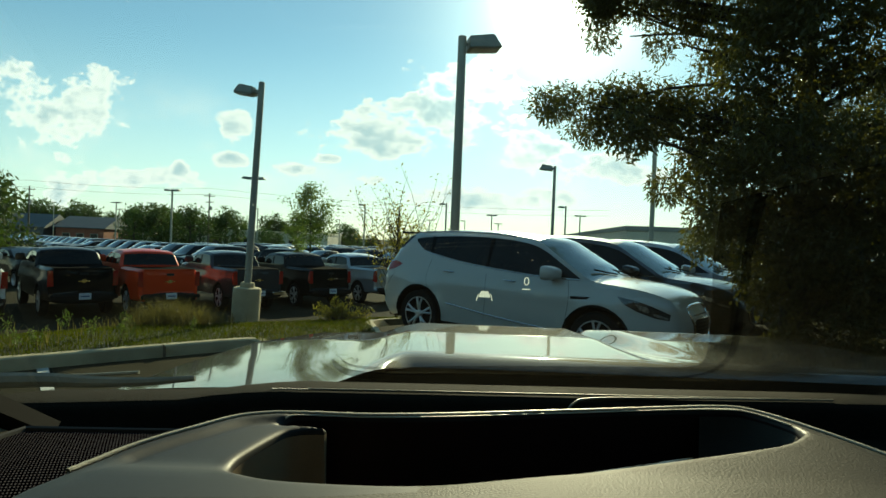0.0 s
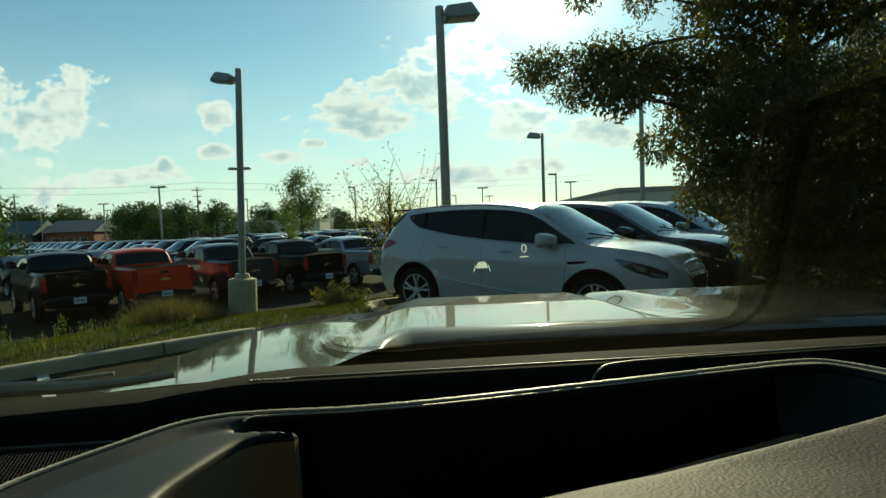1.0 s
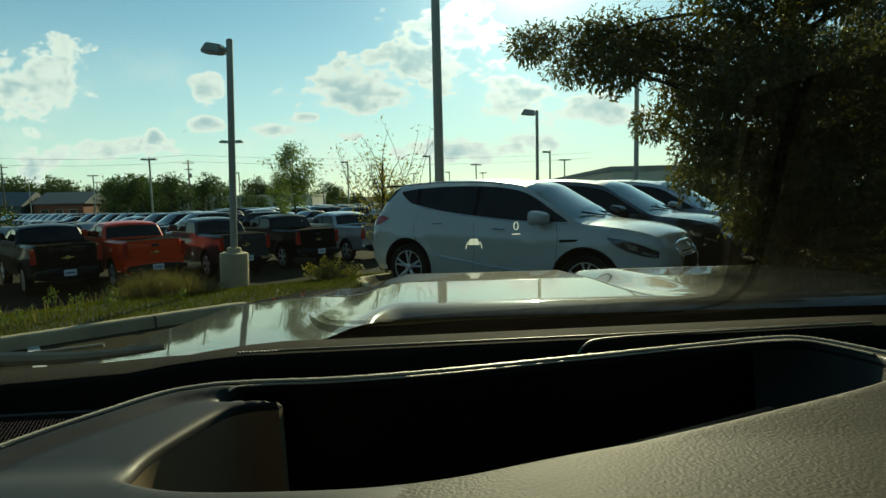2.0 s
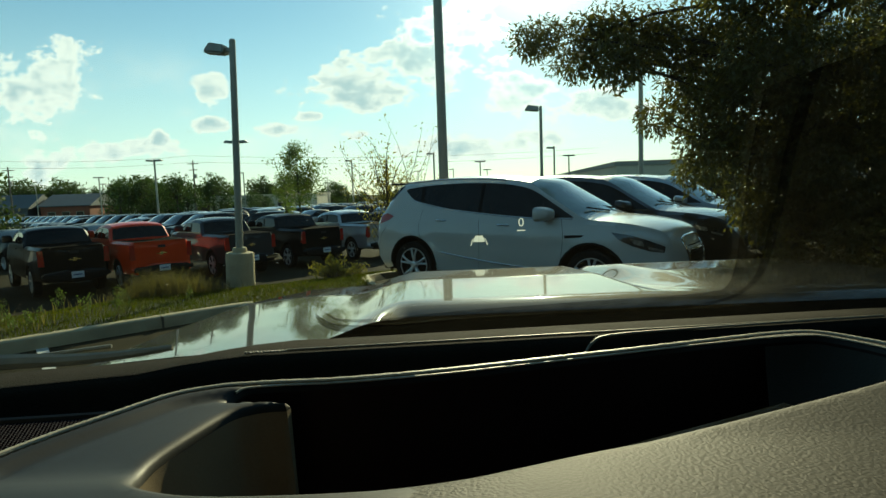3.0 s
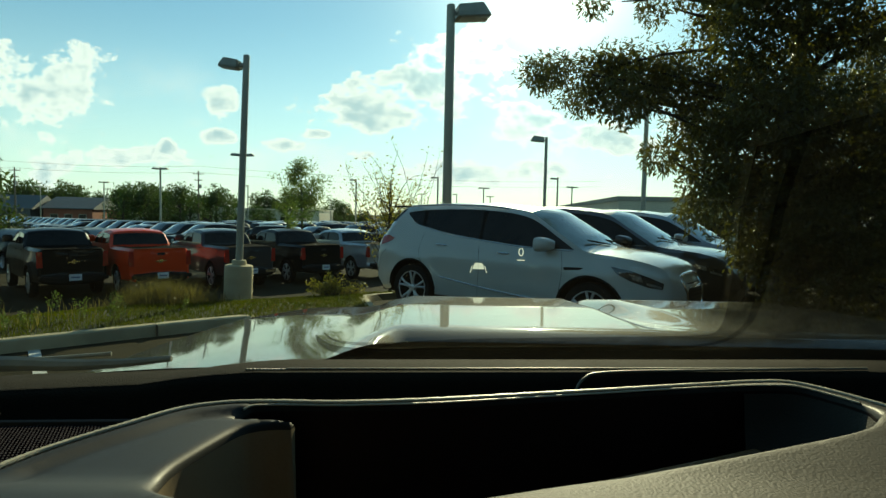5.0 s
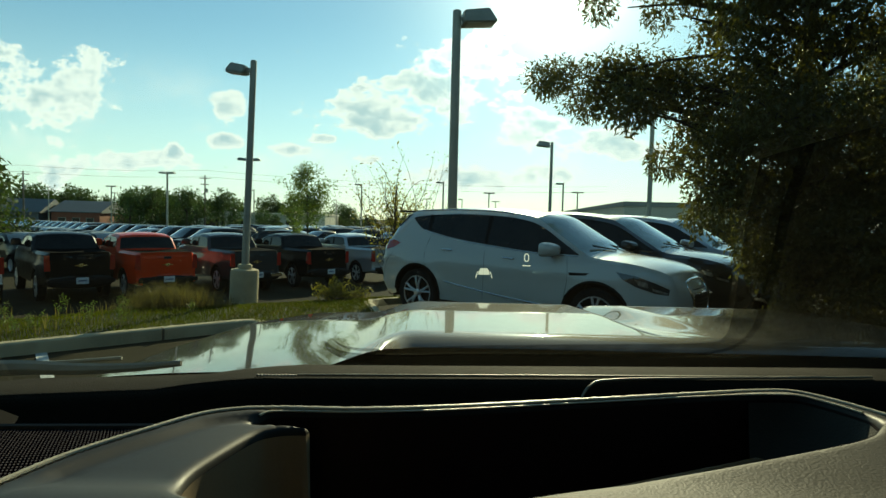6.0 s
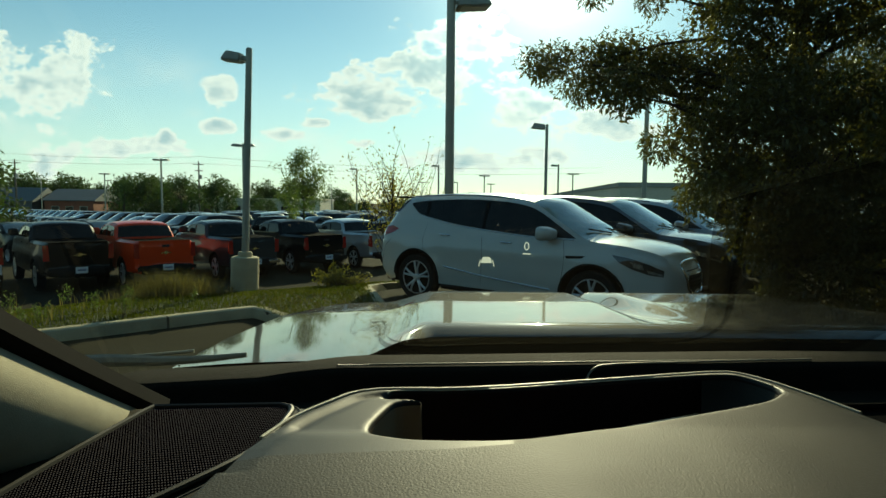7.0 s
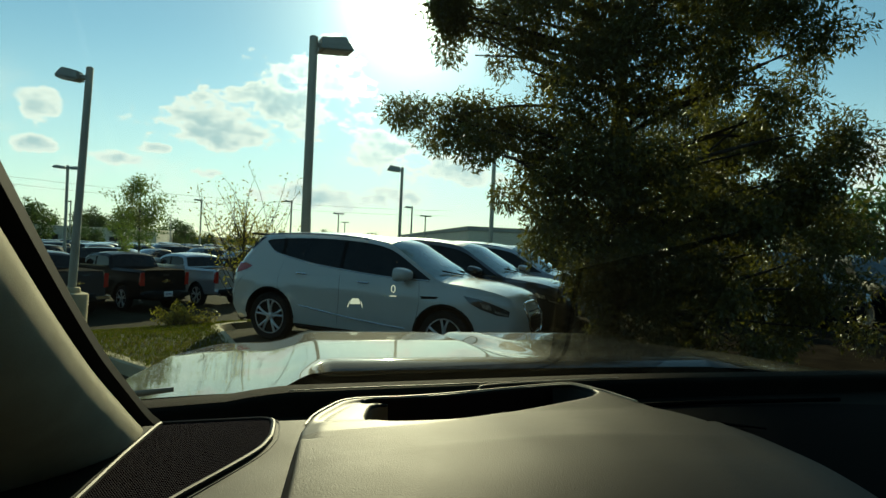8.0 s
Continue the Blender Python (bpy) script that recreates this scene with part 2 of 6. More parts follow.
GLASS = pane("windshield_glass", (0.9, 0.95, 0.93), 0.0, DUST)
# brown films that stand in for the dashboard's reflection in the windshield
REFLECTION_LINE = film("smear_line", (0.016, 0.014, 0.010), 0.72)
REFLECTION_VEIL = film("smear", (0.11, 0.098, 0.066), 0.50)
CHROME = material("chrome", (0.75, 0.75, 0.76), 0.12, 1.0, vary=0.06)
ALLOY = material("machined_alloy", (0.6, 0.6, 0.59), 0.35, 0.5, vary=0.12, scale=9)
TYRE = material("tyre_rubber", (0.014, 0.014, 0.014), 0.85, vary=0.25, scale=14, grain=0.002, grain_scale=90, specular=0.15)
TINTED = material("dark_tinted_glass", (0.012, 0.012, 0.011), 0.04, vary=0.4, scale=3, specular=0.30)
# pale base colour stands for reflected sky on the crossovers' windscreens
SKYLIT_SCREEN = material("skylit_windscreen_glass", (0.17, 0.23, 0.195), 0.03, vary=0.3, scale=4, coat=1.0, specular=1.0)
SCREEN_DIM = material("dark_windscreen_glass", (0.05, 0.06, 0.06), 0.05, vary=0.3, scale=4, coat=1.0)
COWL = material("dusty_black_cowl", (0.006, 0.0055, 0.004), 0.8, vary=0.2, scale=12, fine=200, specular=0.0)
# black wiper given a pale colour for the sunlight on its top
WIPER = material("sunlit_wiper", (0.17, 0.155, 0.11), 0.4, vary=0.2, scale=30, fine=300, specular=0.3)
CLADDING = material("black_cladding", (0.010, 0.010, 0.010), 0.7, vary=0.2, scale=12, specular=0.12)
BEDLINER = material("black_bed_liner", (0.008, 0.008, 0.008), 0.9, vary=0.2, scale=12, specular=0.02)
RED_LENS = material("red_lamp_lens", (0.35, 0.012, 0.012), 0.12, vary=0.2, scale=20, coat=1.0)
DARK_LENS = material("smoked_headlamp_lens", (0.035, 0.037, 0.037), 0.06, vary=0.4, scale=22, coat=1.0)
CLEAR_LENS = material("headlamp_lens", (0.42, 0.43, 0.42), 0.08, 0.6, vary=0.5, scale=22, coat=1.0)
GOLD = material("gold_badge", (0.66, 0.54, 0.28), 0.25, 1.0, vary=0.1)
PLATE = material("plate_paper", (0.62, 0.64, 0.66), 0.5, vary=0.06)
PLATE_INK = material("plate_ink", (0.10, 0.13, 0.22), 0.6, vary=0.1)
ASPHALT = material("asphalt", (0.037, 0.032, 0.019), 0.93, specular=0.04, vary=0.3, scale=0.5, fine=26, grain=0.006, grain_scale=70)
LOT_PAINT = material("worn_white_line", (0.5, 0.5, 0.46), 0.8, vary=0.35, scale=8, fine=50)
CONCRETE = material("concrete", (0.44, 0.36, 0.22), 0.85, vary=0.22, scale=3, fine=40, grain=0.003, grain_scale=90, spread=0.06)
JOINT = material("dirty_joint", (0.10, 0.08, 0.05), 0.9, vary=0.3, scale=20)
SOIL = material("turf", (0.030, 0.030, 0.007), 0.95, vary=0.5, scale=1.1, fine=18, grain=0.03, grain_scale=22, tone=(0.06, 0.055, 0.024))
SHADE_MULCH = material("bark_mulch", (0.022, 0.017, 0.012), 0.95, vary=0.5, scale=3, fine=40, grain=0.02, grain_scale=45, specular=0.0)
BLADE = material("grass_blades", (0.046, 0.060, 0.004), 0.8, vary=0.4, scale=1.2, fine=12, spread=0.45, translucent=0.4, tone=(0.10, 0.086, 0.007), specular=0.15)
STRAW = material("dry_weeds", (0.10, 0.082, 0.036), 0.85, vary=0.3, scale=2, spread=0.4, translucent=0.4)
LEAF = material("oak_leaves", (0.070, 0.062, 0.018), 0.5, vary=0.35, scale=1.4, fine=8, spread=0.45, translucent=0.38)
LEAF_LIGHT = material("young_leaves", (0.09, 0.12, 0.03), 0.5, vary=0.35, scale=1.4, fine=8, spread=0.4, translucent=0.45)
SHRUB_LEAF = material("yellowing_shrub", (0.20, 0.17, 0.035), 0.55, vary=0.4, scale=3, spread=0.5, translucent=0.45)
FAR_LEAF = material("far_foliage", (0.05, 0.075, 0.02), 0.8, vary=0.5, scale=0.25, fine=2.0, spread=0.4, translucent=0.25)
BARK = material("bark", (0.04, 0.033, 0.025), 0.95, vary=0.4, scale=5, fine=40, grain=0.02, grain_scale=30)
GALV = material("painted_pole_steel", (0.34, 0.33, 0.27), 0.5, 0.2, vary=0.12, scale=2, fine=60)
HEAD = material("bronze_lamp_housing", (0.30, 0.285, 0.235), 0.45, 0.3, vary=0.15)
LENS = material("lamp_diffuser", (0.5, 0.5, 0.46), 0.3, vary=0.1)
WOOD = material("utility_pole_wood", (0.13, 0.11, 0.085), 0.9, vary=0.3, scale=4)
BRICK = material("red_brick_wall", (0.24, 0.085, 0.05), 0.9, vary=0.25, scale=0.6, fine=9)
SLATE = material("grey_roof_sheet", (0.085, 0.092, 0.095), 0.6, vary=0.15, scale=0.4, fine=4)
STUCCO = material("beige_wall_panel", (0.62, 0.55, 0.42), 0.85, vary=0.12, scale=0.4, fine=5)
BROWNWALL = material("brown_wall_panel", (0.26, 0.22, 0.17), 0.85, vary=0.15, scale=0.4, fine=5)
GREYWALL = material("grey_parapet_panel", (0.30, 0.28, 0.24), 0.85, vary=0.15, scale=0.4, fine=5)
SHADE_WALL = material("shade_wall_dark", (0.035, 0.03, 0.024), 0.9, vary=0.15, scale=0.4, fine=5)
WINDOW = material("shaded_window_glass", (0.02, 0.024, 0.026), 0.1, vary=0.3, scale=0.5)
LINER = material("cabin_lining", (0.30, 0.265, 0.20), 0.95, vary=0.1, scale=8)


# ---- mesh helpers ----
def thing(name, m, label, category, group=""):
    ob = new(name)
    ob.empty_display_size = 0.2
    ob.matrix_world = m
    return tagged(ob, label, category, group)


def mesh(name, verts, faces, mat, smooth=True, turned=True):
    me = bpy.data.meshes.new(name)
    me.from_pydata([tuple(map(float, v)) for v in verts], [], [tuple(map(int, f)) for f in faces])
    me.validate()
    if turned:
        bm = bmesh.new()
        bm.from_mesh(me)
        bmesh.ops.recalc_face_normals(bm, faces=bm.faces)
        bm.to_mesh(me)
        bm.free()
    me.materials.append(mat)
    if smooth:
        me.polygons.foreach_set("use_smooth", [True] * len(me.polygons))
        me.set_sharp_from_angle(angle=radians(38))
    return me


def part(name, me, parent, label=""):
    ob = new(name, me)
    ob.parent = parent
    return tagged(ob, label)


def structure(name, me, label, category="structure"):
    return tagged(new(name, me), label, category, kind="structure")


def spline(points, count):
    """A smooth run of points through those given."""
    p = np.array(points, float)
    p = np.vstack([2 * p[0] - p[1], p, 2 * p[-1] - p[-2]])
    ts = np.linspace(0, len(points) - 1, count)
    k = np.minimum(ts.astype(int), len(points) - 2)
    t = (ts - k)[:, None]
    a, b, c, d = p[k], p[k + 1], p[k + 2], p[k + 3]
    return 0.5 * (2 * b + (c - a) * t + (2 * a - 5 * b + 4 * c - d) * t**2 + (3 * b - a - 3 * c + d) * t**3)


def grid_faces(rows, cols, closed=False):
    out = []
    for i in range(rows - 1):
        for j in range(cols if closed else cols - 1):
            k = (j + 1) % cols
            out.append((i * cols + j, i * cols + k, (i + 1) * cols + k, (i + 1) * cols + j))
    return out


def tube(points, radius, sides=8, cap=True):
    """A round bar along points; radius may be one number or one for each point."""
    p = np.array(points, float)
    r = np.broadcast_to(np.array(radius, float), (len(p),))
    tang = np.gradient(p, axis=0)
    tang /= np.linalg.norm(tang, axis=1)[:, None] + 1e-12
    ref = np.array([0, 0, 1.0]) if abs(tang[0][2]) < 0.9 else np.array([1.0, 0, 0])
    verts = []
    for q, t, rr in zip(p, tang, r):
        a = np.cross(t, ref)
        a /= np.linalg.norm(a) + 1e-12
        b = np.cross(t, a)
        verts += [q + rr * (math.cos(w) * a + math.sin(w) * b) for w in np.linspace(0, 2 * math.pi, sides, endpoint=False)]
    faces = grid_faces(len(p), sides, True)
    if cap:
        faces += [tuple(range(sides)), tuple(range((len(p) - 1) * sides, len(p) * sides))]
    return verts, faces


def cord(points, wide, high, swell=0.0, sides=8):
    """A flattened cord along points: wide across, high upright, swelling at each stitch."""
    p = np.array(points, float)
    t = np.gradient(p, axis=0)
    t /= np.linalg.norm(t[:, :2], axis=1)[:, None] + 1e-12
    verts = []
    for k, (q, d) in enumerate(zip(p, t)):
        g = 1 + swell * (k % 2)
        verts += [q + np.array((d[1], -d[0], 0)) * wide * g * math.cos(w) + np.array((0, 0, high * g * math.sin(w)))
                  for w in np.linspace(0, 2 * math.pi, sides, endpoint=False)]
    return verts, grid_faces(len(p), sides, True)


def box(cx, cy, cz, sx, sy, sz, bevel=0.0):
    """A box with its edges broken by a bevel."""
    bm = bmesh.new()
    bmesh.ops.create_cube(bm, size=1.0)
    for v in bm.verts:
        v.co = Vector((cx + v.co.x * sx, cy + v.co.y * sy, cz + v.co.z * sz))
    if bevel:
        bmesh.ops.bevel(bm, geom=list(bm.edges), offset=bevel, segments=2, affect="EDGES", profile=0.6)
    verts, faces = [tuple(v.co) for v in bm.verts], None
    bm.verts.index_update()
    faces = [tuple(v.index for v in f.verts) for f in bm.faces]
    bm.free()
    return verts, faces


def joined(*pieces):
    verts, faces = [], []
    for v, f in pieces:
        k = len(verts)
        verts += [tuple(q) for q in v]
        faces += [tuple(i + k for i in g) for g in f]
    return verts, faces


def lathe(profile, sides=24, axis="z"):
    """Turns (radius, height) pairs round an axis."""
    verts = []
    for r, h in profile:
        for w in np.linspace(0, 2 * math.pi, sides, endpoint=False):
            c, s = r * math.cos(w), r * math.sin(w)
            verts.append((c, s, h) if axis == "z" else (h, c, s))
    return verts, grid_faces(len(profile), sides, True)


def inside(points, poly):
    p, q = np.asarray(points, float), np.asarray(poly, float)
    hit = np.zeros(len(p), bool)
    for a, b in zip(q, np.roll(q, -1, 0)):
        cross = (a[1] > p[:, 1]) != (b[1] > p[:, 1])
        with np.errstate(divide="ignore", invalid="ignore"):
            hit ^= cross & (p[:, 0] < (b[0] - a[0]) * (p[:, 1] - a[1]) / (b[1] - a[1] + 1e-15) + a[0])
    return hit


def distance(points, line, closed=False):
    """How far 2D points lie from a run of segments."""
    p, q = np.asarray(points, float), np.asarray(line, float)
    ends = np.roll(q, -1, 0) if closed else q[1:]
    best = np.full(len(p), 1e9)
    for a, b in zip(q if closed else q[:-1], ends):
        ab = b - a
        t = np.clip(((p - a) @ ab) / (ab @ ab + 1e-12), 0, 1)
        best = np.minimum(best, np.hypot(*(p - a - t[:, None] * ab).T))
    return best


def filled(outline, step, holes=(), extra=()):
    """Triangles over a flat outline with holes: 2D points and faces. step: the size of the inner triangles."""
    rings = [np.asarray(outline, float)] + [np.asarray(h, float) for h in holes]
    pts, edges = [], []
    for ring in rings:
        k, m = len(pts), len(ring)
        pts += [tuple(r) for r in ring]
        edges += [(k + i, k + (i + 1) % m) for i in range(m)]
    lo, hi = rings[0].min(0), rings[0].max(0)
    gx, gy = np.meshgrid(np.arange(lo[0], hi[0], step), np.arange(lo[1], hi[1], step * 0.87))
    gx[1::2] += step / 2
    g = np.c_[gx.ravel(), gy.ravel()]
    g = g[inside(g, rings[0])]
    for ring in rings:
        if len(g):
            g = g[distance(g, ring, True) > step * 0.45]
    for ring in rings[1:]:
        if len(g):
            g = g[~inside(g, ring)]
    pts += [tuple(v) for v in g] + [tuple(v) for v in extra]
    v, _, f, *_ = delaunay_2d_cdt([Vector(q) for q in pts], edges, [], 0, 1e-6)
    v = np.array([tuple(q) for q in v])
    f = [t for t in f if len(t) == 3]
    mid = v[np.array(f)].mean(1)
    ok = inside(mid, rings[0])
    for ring in rings[1:]:
        ok &= ~inside(mid, ring)
    return v, [t for t, good in zip(f, ok) if good]


# ---- the car that the camera is in ----
CAR_X = 0.42                                   # its middle line
suv = thing("own_suv", pose(CAR_X, 0.0, 0.0), "pewter SUV seen from its driver seat, over the dashboard", "car")


def own(points):
    """World places into the car's own space."""
    return [(p[0] - CAR_X, p[1], p[2]) for p in points]


RIM = spline([(-0.124, 0.178), (-0.1155, 0.212), (-0.1085, 0.228), (-0.0996, 0.2425), (-0.088, 0.2595), (-0.0757, 0.2668), (-0.062, 0.2692), (-0.0094, 0.2728),
              (0.059, 0.2876), (0.12, 0.302), (0.150, 0.3085), (0.1665, 0.3075), (0.178, 0.292), (0.188, 0.267), (0.194, 0.246), (0.202, 0.214)], 220)
WELL_BACK = spline([(-0.0670, 0.2572), (-0.0655, 0.2622), (-0.060, 0.2660), (-0.04, 0.2682), (0.0, 0.2712), (0.05, 0.2826), (0.11, 0.2965), (0.145, 0.301), (0.164, 0.296), (0.173, 0.276), (0.170, 0.261)], 140)
WELL_FRONT = np.vstack([spline([(0.170, 0.261), (0.150, 0.245), (0.10, 0.2235), (0.063, 0.2090), (0.039, 0.1998), (0.0235, 0.1932), (0.0094, 0.1875), (-0.006, 0.1842), (-0.022, 0.1838), (-0.043, 0.1853), (-0.056, 0.1885),
                     (-0.0655, 0.1945), (-0.0694, 0.2038), (-0.0704, 0.2134), (-0.068, 0.2254), (-0.0622, 0.2442), (-0.057, 0.2497), (-0.0517, 0.2516), (-0.0459, 0.2520)], 200), (-0.0454, 0.2552)])
WELL_RING = np.vstack([WELL_BACK[:-1], WELL_FRONT])
PAD_LEFT = spline([(-0.124, 0.178), (-0.131, 0.09), (-0.140, 0.0), (-0.150, -0.13)], 110)
PAD_RIGHT = spline([(0.202, 0.214), (0.219, 0.17), (0.222, 0.09), (0.214, 0.0), (0.20, -0.13)], 110)
PAD_RING = np.vstack([RIM, PAD_RIGHT[1:], PAD_LEFT[::-1][:-1]])


GRAIN_X, GRAIN_Y = (-0.12, -0.03, -0.002, 0.012, 0.21), (0.165, 0.170, 0.176, 0.262, 0.262)      # where the grained skin ends


def pad_height(p):
    """The hood over the dials: highest beside the well, with rolled edges."""
    p = np.asarray(p, float)
    z = 1.5205 + 0.012 * np.exp(-((p[:, 0] - 0.05) / 0.16) ** 2) * np.clip((0.205 - p[:, 1]) / 0.10, 0, 1)
    z -= 0.05 * np.clip((0.06 - p[:, 1]) / 0.19, 0, 1) ** 2
    d = distance(p, PAD_RING, True)
    # the sunk tray beside the well
    tray = np.clip((-0.030 - p[:, 0]) / 0.015, 0, 1) * np.clip((p[:, 1] - 0.188) / 0.022, 0, 1) * np.clip((d - 0.003) / 0.008, 0, 1)
    z -= 0.0036 * tray * tray * (3 - 2 * tray)
    r = 0.0022
    z -= r * (1 - np.sqrt(1 - (1 - np.minimum(d, r) / r) ** 2)) + 0.0028 * np.clip(1 - d / 0.014, 0, 1) * (p[:, 1] > 0.15)
    w = distance(p, WELL_RING, True)
    r = 0.003
    z -= r * (1 - np.sqrt(1 - (1 - np.minimum(w, r) / r) ** 2))
    return z


def offset_ring(ring, by):
    t = np.roll(ring, -1, 0) - np.roll(ring, 1, 0)
    t /= np.linalg.norm(t, axis=1)[:, None] + 1e-12
    return ring + by * np.c_[t[:, 1], -t[:, 0]]


def make_dashboard():
    dash = part("dashboard", None, suv, "grained grey dashboard, sunlit from ahead")
    # hood over the dials
    extra = []
    for by in (0.0006, 0.0013, 0.0022, 0.004, 0.0065, 0.009, 0.0115, 0.014):
        ring = offset_ring(PAD_RING, by)
        extra += list(ring[inside(ring, PAD_RING) & ~inside(ring, WELL_RING) & (distance(ring, WELL_RING, True) > 0.0034)])
    for by in (-0.0005, -0.0013, -0.003, -0.0055):
        ring = offset_ring(WELL_RING, by)
        extra += list(ring[~inside(ring, WELL_RING) & (distance(ring, PAD_RING, True) > 0.0012)])
    edge = np.c_[np.linspace(-0.115, 0.2, 210), np.interp(np.linspace(-0.115, 0.2, 210), GRAIN_X, GRAIN_Y)]
    extra += list(edge[inside(edge, PAD_RING) & ~inside(edge, WELL_RING) & (distance(edge, WELL_RING, True) > 0.0008) & (distance(edge, PAD_RING, True) > 0.0008)])
    v, f = filled(PAD_RING, 0.006, [WELL_RING], extra)
    mid = v[np.array(f)].mean(1)
    grained = mid[:, 1] < np.interp(mid[:, 0], GRAIN_X, GRAIN_Y)
    part("dial_hood", mesh("dial_hood", own(np.c_[v, pad_height(v)]), [t for t, g in zip(f, grained) if g], PAD), dash)
    part("well_bezel", mesh("well_bezel", own(np.c_[v, pad_height(v)]), [t for t, g in zip(f, grained) if not g], DASH_SMOOTH), dash, "smooth satin bezel round the recess")
    # its skirt, down to the panels beside it
    rows = [(0.0, 0.0), (0.002, -0.006), (0.006, -0.02), (0.012, -0.045), (0.014, -0.1)]
    base = pad_height(PAD_RING)
    verts = []
    for out, down in rows:
        ring = offset_ring(PAD_RING, -out)
        verts += list(np.c_[ring, base + down])
    part("hood_skirt", mesh("hood_skirt", own(verts), grid_faces(len(rows), len(PAD_RING), True), DASH_SMOOTH), dash)
    # the well of the head-up display
    wall = []
    top = pad_height(WELL_RING)
    for depth in (0.0, 0.01, 0.03, 0.06, 0.09):
        ring = offset_ring(WELL_RING, depth * 0.06)
        wall += list(np.c_[ring, top - depth])
    quads = grid_faces(5, len(WELL_RING), True)
    first, last = len(WELL_BACK) - 1 + int(np.argmax(WELL_FRONT[:, 0] < -0.045)), len(WELL_RING) - 1
    near = [first <= min(i % len(WELL_RING) for i in q) and max(i % len(WELL_RING) for i in q) <= last and 0 not in [i % len(WELL_RING) for i in q] for q in quads]
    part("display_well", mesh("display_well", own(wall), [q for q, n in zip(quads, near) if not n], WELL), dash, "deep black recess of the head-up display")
    part("tray_wall", mesh("tray_wall", own(wall), [q for q, n in zip(quads, near) if n], TRAY), dash, "curved brown-grey end wall of the recess")
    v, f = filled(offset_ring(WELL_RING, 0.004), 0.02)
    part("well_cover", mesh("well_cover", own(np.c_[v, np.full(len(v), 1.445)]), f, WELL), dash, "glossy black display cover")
    # its scooped end, rising to the rim
    arc = [k for k in range(len(WELL_RING)) if WELL_RING[k][0] > 0.140]
    edge, rim_z, foot = offset_ring(WELL_RING, 0.0006)[arc], pad_height(WELL_RING[arc]) - 0.001, np.array((0.125, 0.262))
    verts = [(*(e + (foot - e) * k), z - 0.004 * min(1, k / 0.12) - 0.050 * k) for k in np.linspace(0, 1, 12) for e, z in zip(edge, rim_z)]
    part("well_end", mesh("well_end", own(verts), grid_faces(12, len(arc)), PAD), dash, "scooped end of the recess")
    # raised piping along the rim, with its stitches
    line = np.c_[RIM[6:-8], pad_height(RIM)[6:-8] + 0.0028]
    v, f = cord(line, 0.0010, 0.0007, 0.2)
    part("piping", mesh("piping", own(v), f, PIPING), dash, "pale stitched piping along the rim")
    inner = offset_ring(WELL_RING, -0.0007)[14:126]
    v, f = cord(np.c_[inner, pad_height(inner) + 0.0006], 0.0006, 0.0004, 0.15)
    part("inner_piping", mesh("inner_piping", own(v), f, PIPING), dash)
    # glossy edge of the cover, close under the near side of the well
    near = [k for k, q in enumerate(WELL_RING) if k >= len(WELL_BACK) and 0.022 < q[0] < 0.112]
    wide = np.linspace(0.0055, 0.001, len(near))
    top = pad_height(WELL_RING[near]) + 0.0002
    verts = [(*r, z) for by in (0.0008, 1.0) for r, z in zip(np.array([offset_ring(WELL_RING, by if by < 0.5 else w)[k] for k, w in zip(near, wide)]), top)]
    part("cover_edge", mesh("cover_edge", own(verts), grid_faces(2, len(near)), COVER), dash, "glossy dark edge of the display cover")
    # long panels, one section drawn across the car
    section = spline([(-0.16, 1.30), (-0.15, 1.40), (-0.12, 1.445), (-0.05, 1.464), (0.10, 1.470), (0.25, 1.4715), (0.345, 1.4715), (0.366, 1.4705),
                      (0.3725, 1.466), (0.375, 1.452), (0.376, 1.42)], 60)
    for xs, mat, name in ((np.linspace(-0.34, -0.07, 22), PAD, "corner_panel"), (np.r_[np.linspace(-0.068, 0.30, 30), np.linspace(0.32, 1.12, 24)], DASH_SHADE, "lower_panel")):
        verts = [(x, y + 0.02 * min(x, 0.3), z - 0.05 * max(0, x - 0.3) ** 2) for x in xs for y, z in section]
        part(name, mesh(name, own(verts), grid_faces(len(xs), len(section)), mat), dash)
    section = spline([(0.370, 1.36), (0.372, 1.44), (0.380, 1.4485), (0.42, 1.450), (0.450, 1.450), (0.4535, 1.452), (0.455, 1.462), (0.4565, 1.472), (0.460, 1.4762),
                      (0.466, 1.4775), (0.50, 1.474), (0.56, 1.462), (0.62, 1.447), (0.66, 1.436), (0.69, 1.42), (0.70, 1.36)], 80)
    xs = np.linspace(-0.36, 1.2, 60)
    verts = [(x, y + (0.07 * max(-0.1, min(x, 0.4)) if y > 0.40 else 0.02 * min(x, 0.3)), z - (0.008 * max(0, min(1, (-0.13 - x) / 0.07)) + 0.010 * max(0, min(1, (-0.17 - x) / 0.16))) * (y > 0.44)) for x in xs for y, z in section]
    part("deck", mesh("deck", own(verts), grid_faces(len(xs), len(section)), DECK), dash, "black textured deck under the windshield")
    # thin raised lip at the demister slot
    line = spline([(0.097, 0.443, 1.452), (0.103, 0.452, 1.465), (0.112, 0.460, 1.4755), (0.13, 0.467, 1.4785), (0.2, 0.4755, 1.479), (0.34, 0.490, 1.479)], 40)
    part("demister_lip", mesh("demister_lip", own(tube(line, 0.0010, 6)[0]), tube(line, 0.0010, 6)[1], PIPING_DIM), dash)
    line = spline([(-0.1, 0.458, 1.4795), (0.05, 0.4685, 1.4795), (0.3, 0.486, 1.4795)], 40)
